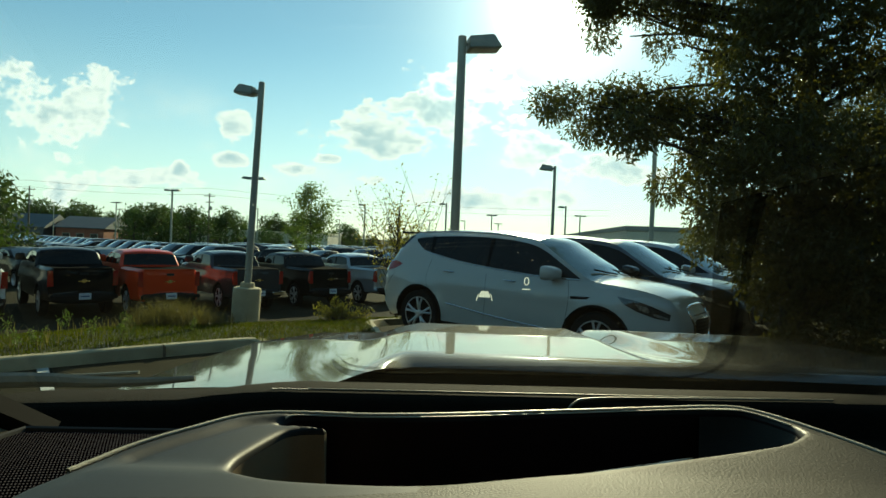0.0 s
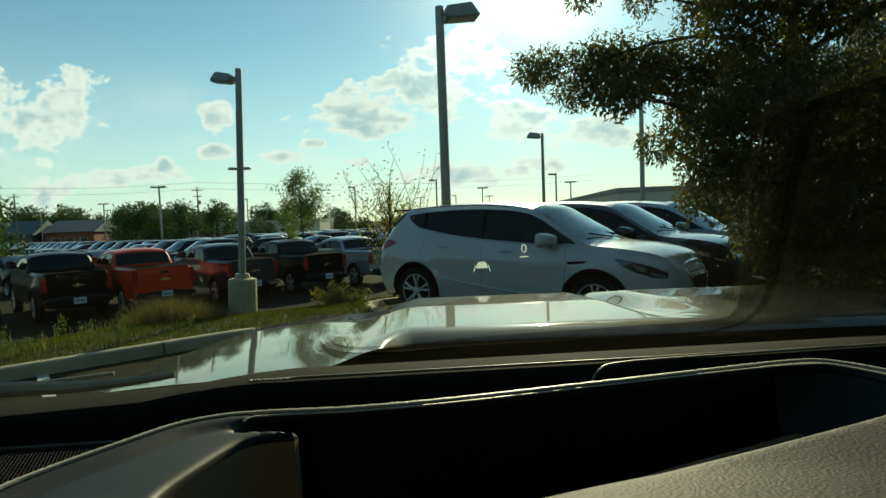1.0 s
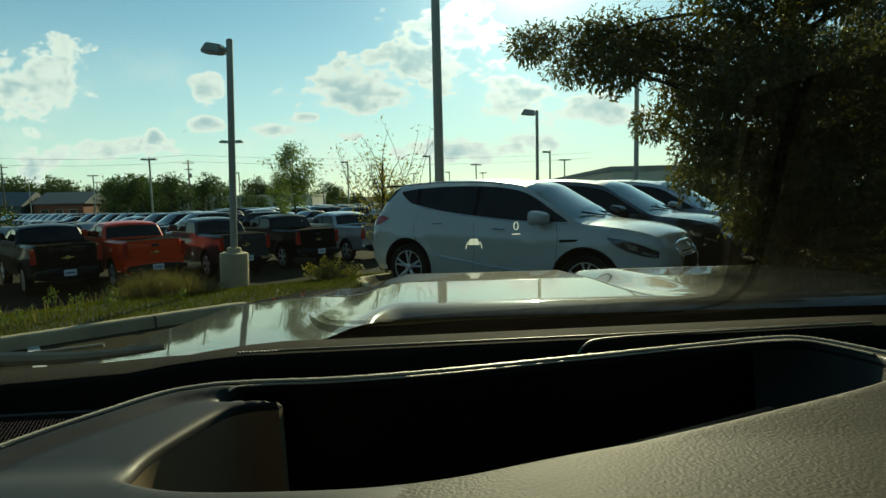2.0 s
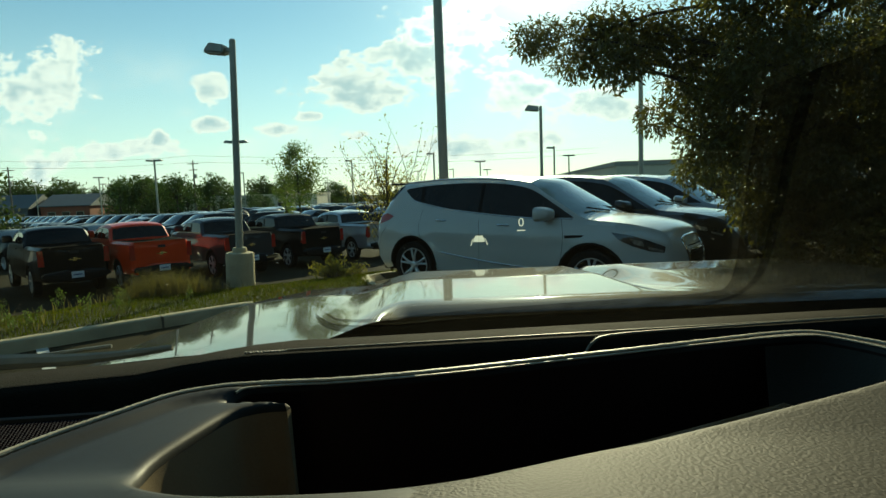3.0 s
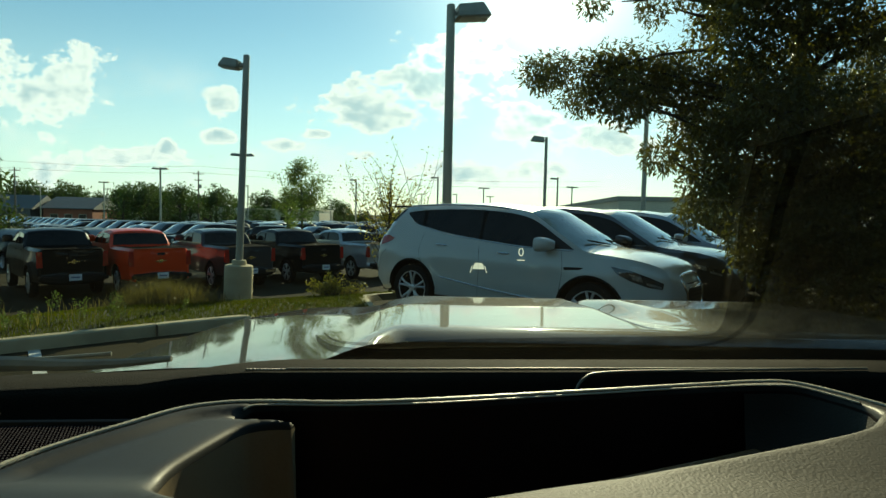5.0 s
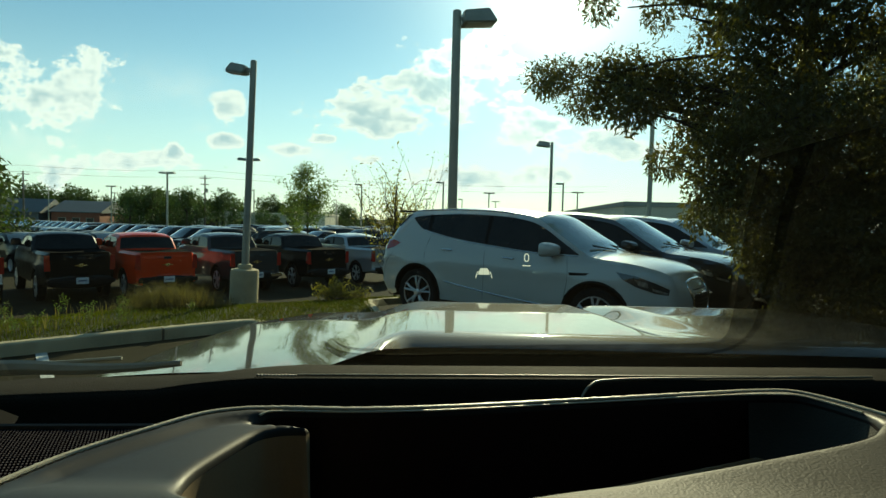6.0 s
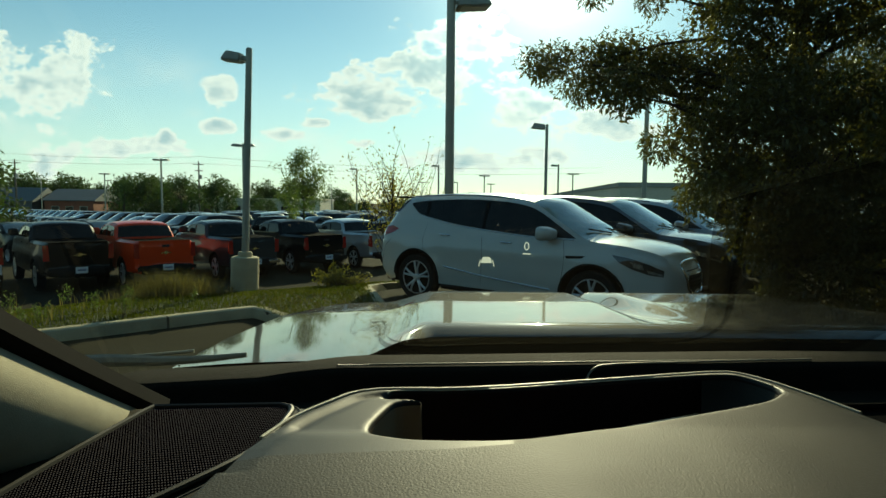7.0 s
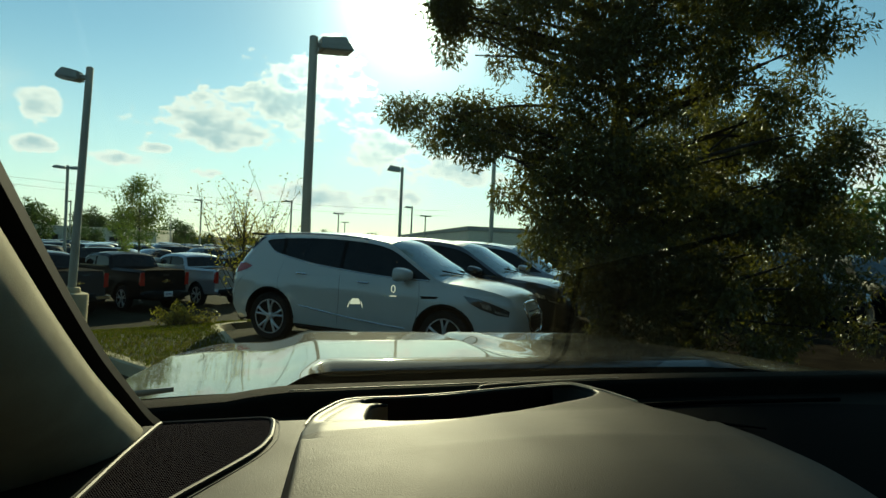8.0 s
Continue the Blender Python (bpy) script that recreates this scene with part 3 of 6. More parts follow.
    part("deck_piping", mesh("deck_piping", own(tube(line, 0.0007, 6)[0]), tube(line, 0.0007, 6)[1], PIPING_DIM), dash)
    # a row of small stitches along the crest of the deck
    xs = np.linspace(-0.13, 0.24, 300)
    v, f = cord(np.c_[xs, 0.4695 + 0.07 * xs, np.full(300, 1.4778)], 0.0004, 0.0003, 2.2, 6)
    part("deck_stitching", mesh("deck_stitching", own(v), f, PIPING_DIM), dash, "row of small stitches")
    # corner loudspeaker
    ring = np.vstack([spline([(-0.252, 0.357), (-0.20, 0.3605), (-0.157, 0.3635)], 14), spline([(-0.150, 0.3615), (-0.1455, 0.350), (-0.1455, 0.325)], 10)[1:],
                      spline([(-0.1465, 0.305), (-0.156, 0.272), (-0.178, 0.232), (-0.205, 0.188), (-0.226, 0.15)], 20),
                      spline([(-0.278, 0.15), (-0.272, 0.20), (-0.265, 0.27), (-0.255, 0.345)], 16)])
    v, f = filled(ring, 0.012)
    dome = 0.0035 * np.minimum(distance(v, ring, True) / 0.05, 1)
    speaker = part("speaker", mesh("speaker", own(np.c_[v, 1.4735 + dome]), f, GRILLE), dash, "dark perforated corner speaker grille")
    line = np.c_[ring, np.full(len(ring), 1.4737)]
    line = np.vstack([line, line[:1]])
    part("speaker_ring", mesh("speaker_ring", own(tube(line, 0.0024, 8, False)[0]), tube(line, 0.0024, 8, False)[1], DASH_SMOOTH), speaker)
    line = np.c_[offset_ring(ring, -0.0062), np.full(len(ring), 1.4716)]
    line = np.vstack([line, line[:1]])
    part("speaker_groove", mesh("speaker_groove", own(tube(line, 0.0007, 6, False)[0]), tube(line, 0.0007, 6, False)[1], SEAM), speaker)
    # middle air outlet, in shade
    line = spline([(0.245, 0.30, 1.473), (0.243, 0.345, 1.474), (0.262, 0.363, 1.474), (0.40, 0.372, 1.4735), (0.62, 0.375, 1.471)], 40)
    part("outlet_frame", mesh("outlet_frame", own(tube(line, 0.003, 6)[0]), tube(line, 0.003, 6)[1], DASH_SHADE), dash)
    for k in range(3):
        line = spline([(0.275 + 0.02 * k, 0.325 - 0.01 * k, 1.474), (0.30 + 0.02 * k, 0.31 - 0.01 * k, 1.475), (0.345 + 0.02 * k, 0.283 - 0.01 * k, 1.474)], 8)
        part("outlet_slat", mesh("outlet_slat", own(tube(line, 0.0012, 6)[0]), tube(line, 0.0012, 6)[1], DASH_SHADE), dash)


RAKE = 0.72
GLASS_Y, GLASS_Z = 0.70, 1.425                 # foot of the windshield


def glass_at(x, y):
    return GLASS_Z + RAKE * (GLASS_Y - y) - 0.04 * ((x - CAR_X) / 0.85) ** 2


def make_cabin():
    xs, ys = np.linspace(-0.47, 1.31, 30), np.linspace(GLASS_Y, -0.12, 24)
    verts = [(x, y - 0.08 * ((x - CAR_X) / 0.85) ** 2, glass_at(x, y)) for y in ys for x in xs]
    shield = part("windshield", mesh("windshield", own(verts), grid_faces(len(ys), len(xs)), GLASS, turned=False), suv, "clear windshield with a film of dust")
    shield.visible_shadow = False
    # black printed border and rubber up the side of the glass
    for side in (-1, 1):
        cols = [-0.89, -0.86, -0.835]
        verts = [(CAR_X - side * c, y - 0.08 * (c / 0.85) ** 2 - 0.002, glass_at(CAR_X + c, y) - 0.004) for y in ys for c in cols]
        part("glass_border", mesh("glass_border", own(verts), grid_faces(len(ys), 3), BLACK), shield, "black border of the windshield")
    # the dashboard's rounded reflection, laid on the glass as see-through brown strips
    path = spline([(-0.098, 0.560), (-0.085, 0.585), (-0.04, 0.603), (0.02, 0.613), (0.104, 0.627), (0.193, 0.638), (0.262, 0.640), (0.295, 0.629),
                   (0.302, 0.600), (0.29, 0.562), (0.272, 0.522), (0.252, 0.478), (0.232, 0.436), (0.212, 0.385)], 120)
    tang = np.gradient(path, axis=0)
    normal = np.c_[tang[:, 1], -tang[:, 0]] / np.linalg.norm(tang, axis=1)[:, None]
    for name, a, b, mat in (("smear_line", -0.0035, 0.0035, REFLECTION_LINE), ("inner_smear", 0.0035, 0.024, REFLECTION_VEIL), ("smear", -0.0035, -0.050, REFLECTION_VEIL)):
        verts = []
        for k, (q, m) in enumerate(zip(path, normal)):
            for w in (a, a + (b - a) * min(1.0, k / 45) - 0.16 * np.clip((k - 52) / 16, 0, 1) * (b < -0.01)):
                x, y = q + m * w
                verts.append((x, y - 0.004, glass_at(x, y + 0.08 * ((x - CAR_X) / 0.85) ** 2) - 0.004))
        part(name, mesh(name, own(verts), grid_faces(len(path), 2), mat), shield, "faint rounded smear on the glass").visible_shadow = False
    # padded trim up the pillar
    for side in (1, -1):
        edge = spline([(-0.258, 0.392, 1.455), (-0.264, 0.368, 1.472), (-0.268, 0.30, 1.515), (-0.272, 0.22, 1.567), (-0.270, 0.10, 1.645), (-0.262, -0.06, 1.750),
                       (-0.25, -0.22, 1.86), (-0.235, -0.36, 1.945)], 60)
        shape = [(-0.004, 0.004, 0.002), (0.003, -0.004, 0.0), (0.009, -0.014, 0.0), (0.012, -0.026, -0.001), (0.010, -0.040, -0.003), (0.002, -0.055, -0.006), (-0.014, -0.068, -0.009),
                 (-0.036, -0.080, -0.012), (-0.065, -0.092, -0.016), (-0.10, -0.105, -0.02), (-0.13, -0.13, -0.024), (-0.15, -0.22, -0.03), (-0.17, -0.34, -0.05)]
        verts = []
        for k, e in enumerate(edge):
            wide = 1.0 + 0.25 * math.exp(-k / 8)
            for a, b, c in shape:
                q = e + np.array([a * wide - 0.010, b * 0.72 - 0.003, b * 0.5 + c])
                verts.append(q if side > 0 else (2 * CAR_X - q[0], q[1], q[2]))
        pillar = part("pillar_trim", mesh("pillar_trim", own(verts), grid_faces(len(edge), len(shape)), TRIM_FABRIC), suv, "pale woven trim of the windshield pillar")
        verts = []
        for e in edge:
            for a, b, c in ((-0.013, -0.003, -0.002), (-0.007, -0.002, -0.001), (-0.002, 0.004, 0.002), (-0.004, 0.014, 0.008), (-0.02, 0.02, 0.009), (-0.10, 0.02, -0.01)):
                q = e + np.array((a, b, c))
                verts.append(q if side > 0 else (2 * CAR_X - q[0], q[1], q[2]))
        part("pillar_rubber", mesh("pillar_rubber", own(verts), grid_faces(len(edge), 6), BLACK), pillar, "black rubber edge beside the glass")
        if side > 0:
            line = [e + np.array([-0.0835, -0.034, -0.034]) for e in edge[26:58]]
            part("trim_seam", mesh("trim_seam", own(tube(line, 0.003, 6)[0]), tube(line, 0.003, 6)[1], SEAM), pillar)
    # roof lining, doors and the bulk behind the seats, which close the cabin
    verts = [(CAR_X + u, y, 1.96 - 0.06 * (u / 0.75) ** 2 - 0.03 * max(0, -y - 1.2)) for y in np.linspace(-0.16, -2.6, 14) for u in np.linspace(-0.72, 0.72, 14)]
    part("roof_lining", mesh("roof_lining", own(verts), grid_faces(14, 14), LINER), suv)
    roof = [(CAR_X + u, y, 2.01 - 0.07 * (u / 0.75) ** 2 - 0.03 * max(0, -y - 1.2)) for y in np.linspace(-0.13, -2.7, 14) for u in np.linspace(-0.76, 0.76, 14)]
    part("roof_skin", mesh("roof_skin", own(roof), grid_faces(14, 14), HOOD_PAINT), suv)
    for side in (-1, 1):
        verts = [(CAR_X + side * (0.80 + 0.06 * math.sin(math.pi * (z - 0.5) / 1.2)), y, z) for z in np.linspace(0.45, 1.36, 9) for y in np.linspace(0.7, -2.7, 12)]
        part("door_panel", mesh("door_panel", own(verts), grid_faces(9, 12), LINER), suv)
        verts = []
        for y in np.linspace(0.52, -2.78, 34):
            for z, w in ((0.40, 0.90), (0.52, 0.94), (0.75, 0.965), (1.0, 0.955), (1.2, 0.935), (1.33, 0.905), (1.375, 0.885), (1.38, 0.83)):
                arch = math.sqrt(max(0.0, 0.47 ** 2 - (y + 1.6) ** 2))
                verts.append((CAR_X + side * w, y, max(z, 0.40 + arch) if z < 0.9 else z))
        part("body_side", mesh("body_side", own(verts), grid_faces(34, 8), HOOD_PAINT), suv)
        for y in (-0.75, -1.75):
            b = box(CAR_X + side * 0.76, y, 1.66, 0.07, 0.12, 0.62, 0.01)
            part("side_pillar", mesh("side_pillar", own(b[0]), b[1], LINER), suv)
    b = box(CAR_X, -2.72, 1.1, 1.6, 0.06, 1.7, 0.02)
    part("rear_wall", mesh("rear_wall", own(b[0]), b[1], LINER), suv)
    b = box(CAR_X, -2.79, 0.92, 1.72, 0.07, 1.02, 0.03)
    part("tailgate", mesh("tailgate", own(b[0]), b[1], HOOD_PAINT), suv)
    b = box(CAR_X, -1.0, 0.44, 1.66, 3.4, 0.04, 0.01)
    part("cabin_floor", mesh("cabin_floor", own(b[0]), b[1], LINER), suv)


HOOD_Y = (0.73, 1.0, 1.3, 1.6, 1.9, 2.14)


def hood_half(y):
    return np.interp(y, HOOD_Y, (0.83, 0.85, 0.825, 0.745, 0.64, 0.52))


def hood_height(d, y):
    """Hood surface: d across from the middle, y ahead. Two shallow domes with a valley between."""
    d = np.abs(d)
    t = np.clip((y - 0.72) / 1.33, 0, 1)
    z = np.interp(y, HOOD_Y, (1.407, 1.388, 1.370, 1.340, 1.290, 1.235))
    k = np.clip((0.61 - d) / 0.15, 0, 1)
    dome = 0.044 * k * k * (3 - 2 * k)
    k = np.clip(1 - d / 0.075, 0, 1)
    valley = -0.048 * k * k * (3 - 2 * k) * np.clip((t - 0.2) / 0.4, 0, 1)
    flank = -0.012 * np.clip((d - 0.6) / 0.23, 0, 1.2) ** 2
    nose = -0.34 * np.clip((y - 1.95) / 0.19, 0, 2) ** 2.2
    return z + dome * (0.30 + 0.70 * t) + valley + flank + nose


def make_front():
    ds = np.unique(np.r_[np.linspace(-0.86, 0.86, 70), np.linspace(-0.1, 0.1, 25), np.linspace(0.45, 0.64, 20), -np.linspace(0.45, 0.64, 20)])
    ys = np.r_[np.linspace(0.0, 0.86, 40), np.linspace(0.87, 1.0, 22)]

    def rear(d):
        t = np.clip((0.60 - abs(d)) / 0.13, 0, 1)
        return 0.73 + 0.21 * t * t * (3 - 2 * t)

    verts = []
    for t in ys:
        for d in ds:
            y = rear(d) + (2.14 - rear(d)) * t
            e = d / 0.86 * float(hood_half(y))
            verts.append((e, y, float(hood_height(e, y)) - 0.020 * max(0.0, 1 - (y - rear(d)) / 0.05) ** 1.5 * ((rear(d) - 0.73) / 0.21) ** 3))
    part("hood", mesh("hood", verts, grid_faces(len(ys), len(ds)), HOOD_PAINT), suv, "glossy pewter hood mirroring the sky")
    # fenders beside it, and the nose below
    for side in (-1, 1):
        rows = []
        for y in np.linspace(0.5, 2.1, 30):
            w = float(hood_half(y))
            z = float(hood_height(w, min(y, 2.05))) - 0.006
            for k, (a, b) in enumerate(((-0.01, 0.0), (0.002, -0.01), (0.008, -0.03), (0.03, -0.12), (0.09, -0.5), (0.08, -0.8))):
                rows.append((side * (w + a), y, z + b))
        part("fender", mesh("fender", rows, grid_faces(30, 6), HOOD_PAINT), suv)
    b = box(0, 2.02, 0.72, 1.6, 0.25, 0.62, 0.08)
    part("nose", mesh("nose", b[0], b[1], CLADDING), suv)
    for sx in (-1, 1):
        for wy in (1.35, -1.6):
            v, f = lathe([(0.20, -0.13), (0.34, -0.13), (0.395, -0.10), (0.40, 0.0), (0.395, 0.10), (0.34, 0.13), (0.20, 0.13)], 28, "x")
            part("wheel", mesh("wheel", [(sx * 0.82 + a, wy + b_, 0.40 + c) for a, b_, c in v], f, TYRE), suv)
    # cowl at the foot of the glass, and the wiper at rest on it
    verts = [(d, y, (1.383 + 0.012 * np.clip((0.60 - abs(d)) / 0.13, 0, 1)) - 0.008 * (d / 0.8) ** 4 - 0.10 * max(0, y - 0.935)) for y in np.linspace(0.66, 0.97, 14) for d in np.linspace(-0.86, 0.86, 60)]
    part("cowl", mesh("cowl", verts, grid_faces(14, 60), COWL), suv, "dusty black plastic cowl behind the hood")
    arm = spline([(-0.60, 0.725, 1.400), (-0.492, 0.722, 1.4075), (-0.428, 0.722, 1.4075), (-0.363, 0.722, 1.4105), (-0.302, 0.724, 1.4165)], 30)
    wiper = part("wiper", mesh("wiper", own(tube(arm, np.linspace(0.011, 0.0035, 30), 8)[0]), tube(arm, 0.006, 8)[1], WIPER), suv, "black wiper parked at the foot of the glass")
    blade = spline([(-0.60, 0.740, 1.401), (-0.47, 0.742, 1.4085), (-0.42, 0.744, 1.4125), (-0.385, 0.748, 1.4150)], 24)
    part("wiper_blade", mesh("wiper_blade", own(tube(blade, 0.0026, 6)[0]), tube(blade, 0.004, 6)[1], WIPER), wiper)


def make_readout():
    """The head-up display's picture, which hangs over the hood's front end."""
    lit = glow("display_light", (1.0, 0.97, 0.86), HUD)
    hud = part("display_readout", None, suv, "white glowing head-up display of a speed and a car outline")
    cx, y, z = 0.385, 2.60, 1.437
    ring = [(cx + 0.0095 * math.cos(a), y, z + 0.017 * math.sin(a)) for a in np.linspace(0, 2 * math.pi, 24)]
    part("digit", mesh("digit", own(tube(ring, 0.0026, 6, False)[0]), tube(ring, 0.0026, 6, False)[1], lit), hud)
    b = box(cx, y, z - 0.036, 0.036, 0.002, 0.005)
    part("unit_bar", mesh("unit_bar", own(b[0]), b[1], lit), hud)
    cx, z = 0.198, 1.372
    roof = [(-0.016, 0.013), (0.016, 0.013), (0.024, -0.004), (0.026, -0.015), (-0.026, -0.015), (-0.024, -0.004)]
    b = ([(cx + a, y + 0.002 * s, z + c) for s in (0, 1) for a, c in roof],
         [tuple(range(6)), tuple(range(6, 12))] + [(k, (k + 1) % 6, 6 + (k + 1) % 6, 6 + k) for k in range(6)])
    part("car_mark", mesh("car_mark", own(b[0]), b[1], lit, False), hud)
    for s in (-1, 1):
        line = [(cx + s * 0.028, y, z + 0.0), (cx + s * 0.036, y, z - 0.030)]
        part("lane_mark", mesh("lane_mark", own(tube(line, 0.0022, 6)[0]), tube(line, 0.0022, 6)[1], lit), hud)


make_dashboard()
make_cabin()
make_front()
make_readout()
# ---- ground ----
KERB_A, KERB_B, KERB_C = np.array((-2.62, 8.02)), np.array((-15.0, -2.6)), np.array((-0.70, 5.72))
row_n = np.array((-0.55, 0.835))


def lie(x, y):
    """How high the ground lies: level here, lower in the lot beyond the grass, which falls away gently."""
    s = (np.asarray(x) - KERB_A[0]) * row_n[0] + (np.asarray(y) - KERB_A[1]) * row_n[1]
    t = np.clip((s - 0.3) / 7.7, 0, 1)
    return -0.98 * t * t * (3 - 2 * t) - 0.0095 * np.clip(s - 8.0, 0, 220)


def make_ground():
    rs = np.r_[0, np.geomspace(1.0, 3200, 110)]
    verts, n = [], 120
    for r in rs:
        for a in np.linspace(0, 2 * math.pi, n, endpoint=False):
            x, y = r * math.sin(a), r * math.cos(a)
            verts.append((x, y, float(lie(x, y))))
    structure("ground", mesh("ground", verts, grid_faces(len(rs), n, True), ASPHALT), "worn grey asphalt of the car park", "ground")


ISLAND = [(-15.05, -2.5), (-9.0, 2.52), (-5.0, 6.08), (-2.66, 8.12), (-0.74, 5.86), (-0.50, 6.2), (-0.62, 7.4), (-1.05, 9.2), (-1.35, 10.9), (-0.6, 13.0), (0.6, 16.5),
          (-0.5, 19.5), (-2.0, 15.8), (-3.2, 13.6), (-4.2, 12.3), (-4.8, 11.4), (-5.3, 10.7), (-6.0, 10.0), (-6.6, 9.4), (-7.2, 8.8), (-9.5, 6.6), (-16.0, 0.6)]


def grass_height(p):
    p = np.asarray(p, float)
    d = distance(p, np.array(ISLAND), True)
    bumps = np.array([noise.noise(Vector((x * 0.7, y * 0.7, 0))) for x, y in p])
    return lie(p[:, 0], p[:, 1]) + 0.135 + np.minimum(d, 1.5) * 0.012 + 0.035 * bumps * np.minimum(d / 0.5, 1)


def make_island():
    ring = np.vstack([np.linspace(a, b, max(2, int(np.hypot(*np.subtract(b, a)) / 0.4)), endpoint=False)
                      for a, b in zip(ISLAND, ISLAND[1:] + ISLAND[:1])])
    v, f = filled(ring, 0.35)
    z = grass_height(v)
    edge = np.c_[ring, lie(ring[:, 0], ring[:, 1]) - 0.05]
    n, k = len(ring), len(v)
    verts = list(np.c_[v, z]) + list(edge)
    faces = list(f) + [(i, (i + 1) % n, k + (i + 1) % n, k + i) for i in range(n)]
    structure("grass_island", mesh("grass_island", verts, faces, SOIL), "grassy island with leaf litter behind a concrete kerb", "ground")


def make_kerb():
    def run(line, name):
        line = np.array(line)
        t = np.gradient(line, axis=0)
        t /= np.linalg.norm(t, axis=1)[:, None]
        side = np.c_[t[:, 1], -t[:, 0]]
        shape = [(-0.11, -0.1), (-0.11, 0.135), (-0.095, 0.15), (0.0, 0.152), (0.025, 0.148), (0.045, 0.13), (0.055, 0.02), (0.058, -0.1)]
        verts = [(*(p + s * a), b + float(lie(*(p + s * a)))) for p, s in zip(line, side) for a, b in shape]
        ob = structure(name, mesh(name, verts, grid_faces(len(line), len(shape)), CONCRETE), "weathered pale concrete kerb", "kerb")
        return ob

    corner = spline([KERB_A + (-0.30, -0.20), KERB_A + (-0.08, -0.05), KERB_A + (0.05, -0.01), KERB_A + (0.17, -0.10), KERB_A + (0.33, -0.26)], 12)
    first = np.linspace(KERB_B, corner[0], 60)
    second = np.linspace(corner[-1], KERB_C, 16)
    back = spline([KERB_C, KERB_C + (0.17, 0.02), KERB_C + (0.27, 0.36), (-0.56, 7.4), (-0.98, 9.2), (-1.28, 10.9), (-0.9, 12.4)], 40)
    run(np.vstack([first[:-1], corner, second[1:], back[1:]]), "kerb")
    # joints across the kerb
    d = (KERB_A - KERB_B) / np.linalg.norm(KERB_A - KERB_B)
    for k in range(5):
        p = KERB_A - d * (1.1 + 2.9 * k)
        b = box(0, 0, 0.075, 0.007, 0.172, 0.156)
        ob = structure("kerb_joint", mesh("kerb_joint", b[0], b[1], JOINT), "dark joint in the kerb", "kerb")
        ob.matrix_world = pose(p[0] - d[1] * -0.027 * -1, p[1] - d[0] * 0.027, 0, 0, 0, math.degrees(math.atan2(d[1], d[0])))


def stripe(a, b, width=0.10):
    a, b = np.array(a, float), np.array(b, float)
    t = (b - a) / np.linalg.norm(b - a)
    s = np.array((t[1], -t[0])) * width / 2
    steps = np.linspace(a, b, 12)
    verts = [(*(p + k * s), float(lie(*(p + k * s))) + 0.006) for p in steps for k in (-1, 1)]
    structure("parking_line", mesh("parking_line", verts, grid_faces(12, 2), LOT_PAINT), "worn white parking line on the asphalt", "line")


def blades(name, spots, height, width, mat, lean=0.5, seed=1, label="", category="grass"):
    """Many single bent blades, one object that nobody could count."""
    rng = np.random.default_rng(seed)
    verts, faces = [], []
    for x, y, z, s in spots:
        h = height * s * rng.uniform(0.55, 1.25)
        a, l = rng.uniform(0, 2 * math.pi), rng.uniform(0.1, lean) * h
        w = width * rng.uniform(0.7, 1.3)
        dx, dy = math.cos(a), math.sin(a)
        k = len(verts)
        verts += [(x - dy * w, y + dx * w, z - 0.01), (x + dy * w, y - dx * w, z - 0.01), (x + dx * l * 0.35 + dy * w * 0.7, y + dy * l * 0.35 - dx * w * 0.7, z + h * 0.6),
                  (x + dx * l * 0.35 - dy * w * 0.7, y + dy * l * 0.35 + dx * w * 0.7, z + h * 0.6), (x + dx * l, y + dy * l, z + h)]
        faces += [(k, k + 1, k + 2, k + 3), (k + 3, k + 2, k + 4)]
    me = bpy.data.meshes.new(name)
    me.from_pydata(verts, [], faces)
    me.materials.append(mat)
    return tagged(new(name, me), label, category, kind="stuff")


def make_grass():
    rng = np.random.default_rng(4)
    p = np.c_[rng.uniform(-9.5, 0.6, 150000), rng.uniform(3.5, 16.5, 150000)]
    p = p[inside(p, np.array(ISLAND))]
    p = p[rng.uniform(0, 1, len(p)) < np.where(p[:, 1] < 11.5, 1.0, 0.4)]
    thin = np.array([noise.noise(Vector((x * 0.55 + 7, y * 0.55, 3))) for x, y in p])
    z = grass_height(p)
    blades("lawn", np.c_[p, z, 0.8 + 0.6 * np.clip(thin, 0, 1)], 0.06, 0.0048, BLADE, 0.8, 5, "uneven green and yellow grass on the island")
    # tall dry weeds beside the lamp's footing
    q = np.c_[rng.normal(-4.45, 0.42, 2600), rng.normal(9.75, 0.26, 2600)]
    q = q[inside(q, np.array(ISLAND))]
    fade = np.exp(-((q[:, 0] + 4.55) / 0.8) ** 2)
    blades("dry_weeds", np.c_[q, grass_height(q), 0.35 + 0.75 * fade], 0.42, 0.0026, STRAW, 1.1, 7, "tall dry brown weeds on the island", "weeds")
    q = np.c_[rng.uniform(-9, -4.5, 420), rng.uniform(4, 11, 420)]
    q = q[inside(q, np.array(ISLAND))]
    blades("weeds", np.c_[q, grass_height(q), np.ones(len(q))], 0.2, 0.007, STRAW, 0.6, 8, "scattered weeds in the grass", "weeds")
    # fallen leaves
    q = np.c_[rng.uniform(-3, 0.2, 1600), rng.uniform(6.0, 11, 1600)]
    q = q[inside(q, np.array(ISLAND))]
    blades("leaf_litter", np.c_[q, grass_height(q) + 0.01, np.full(len(q), 0.5)], 0.05, 0.018, STRAW, 2.5, 9, "dry fallen leaves on the ground", "leaves")


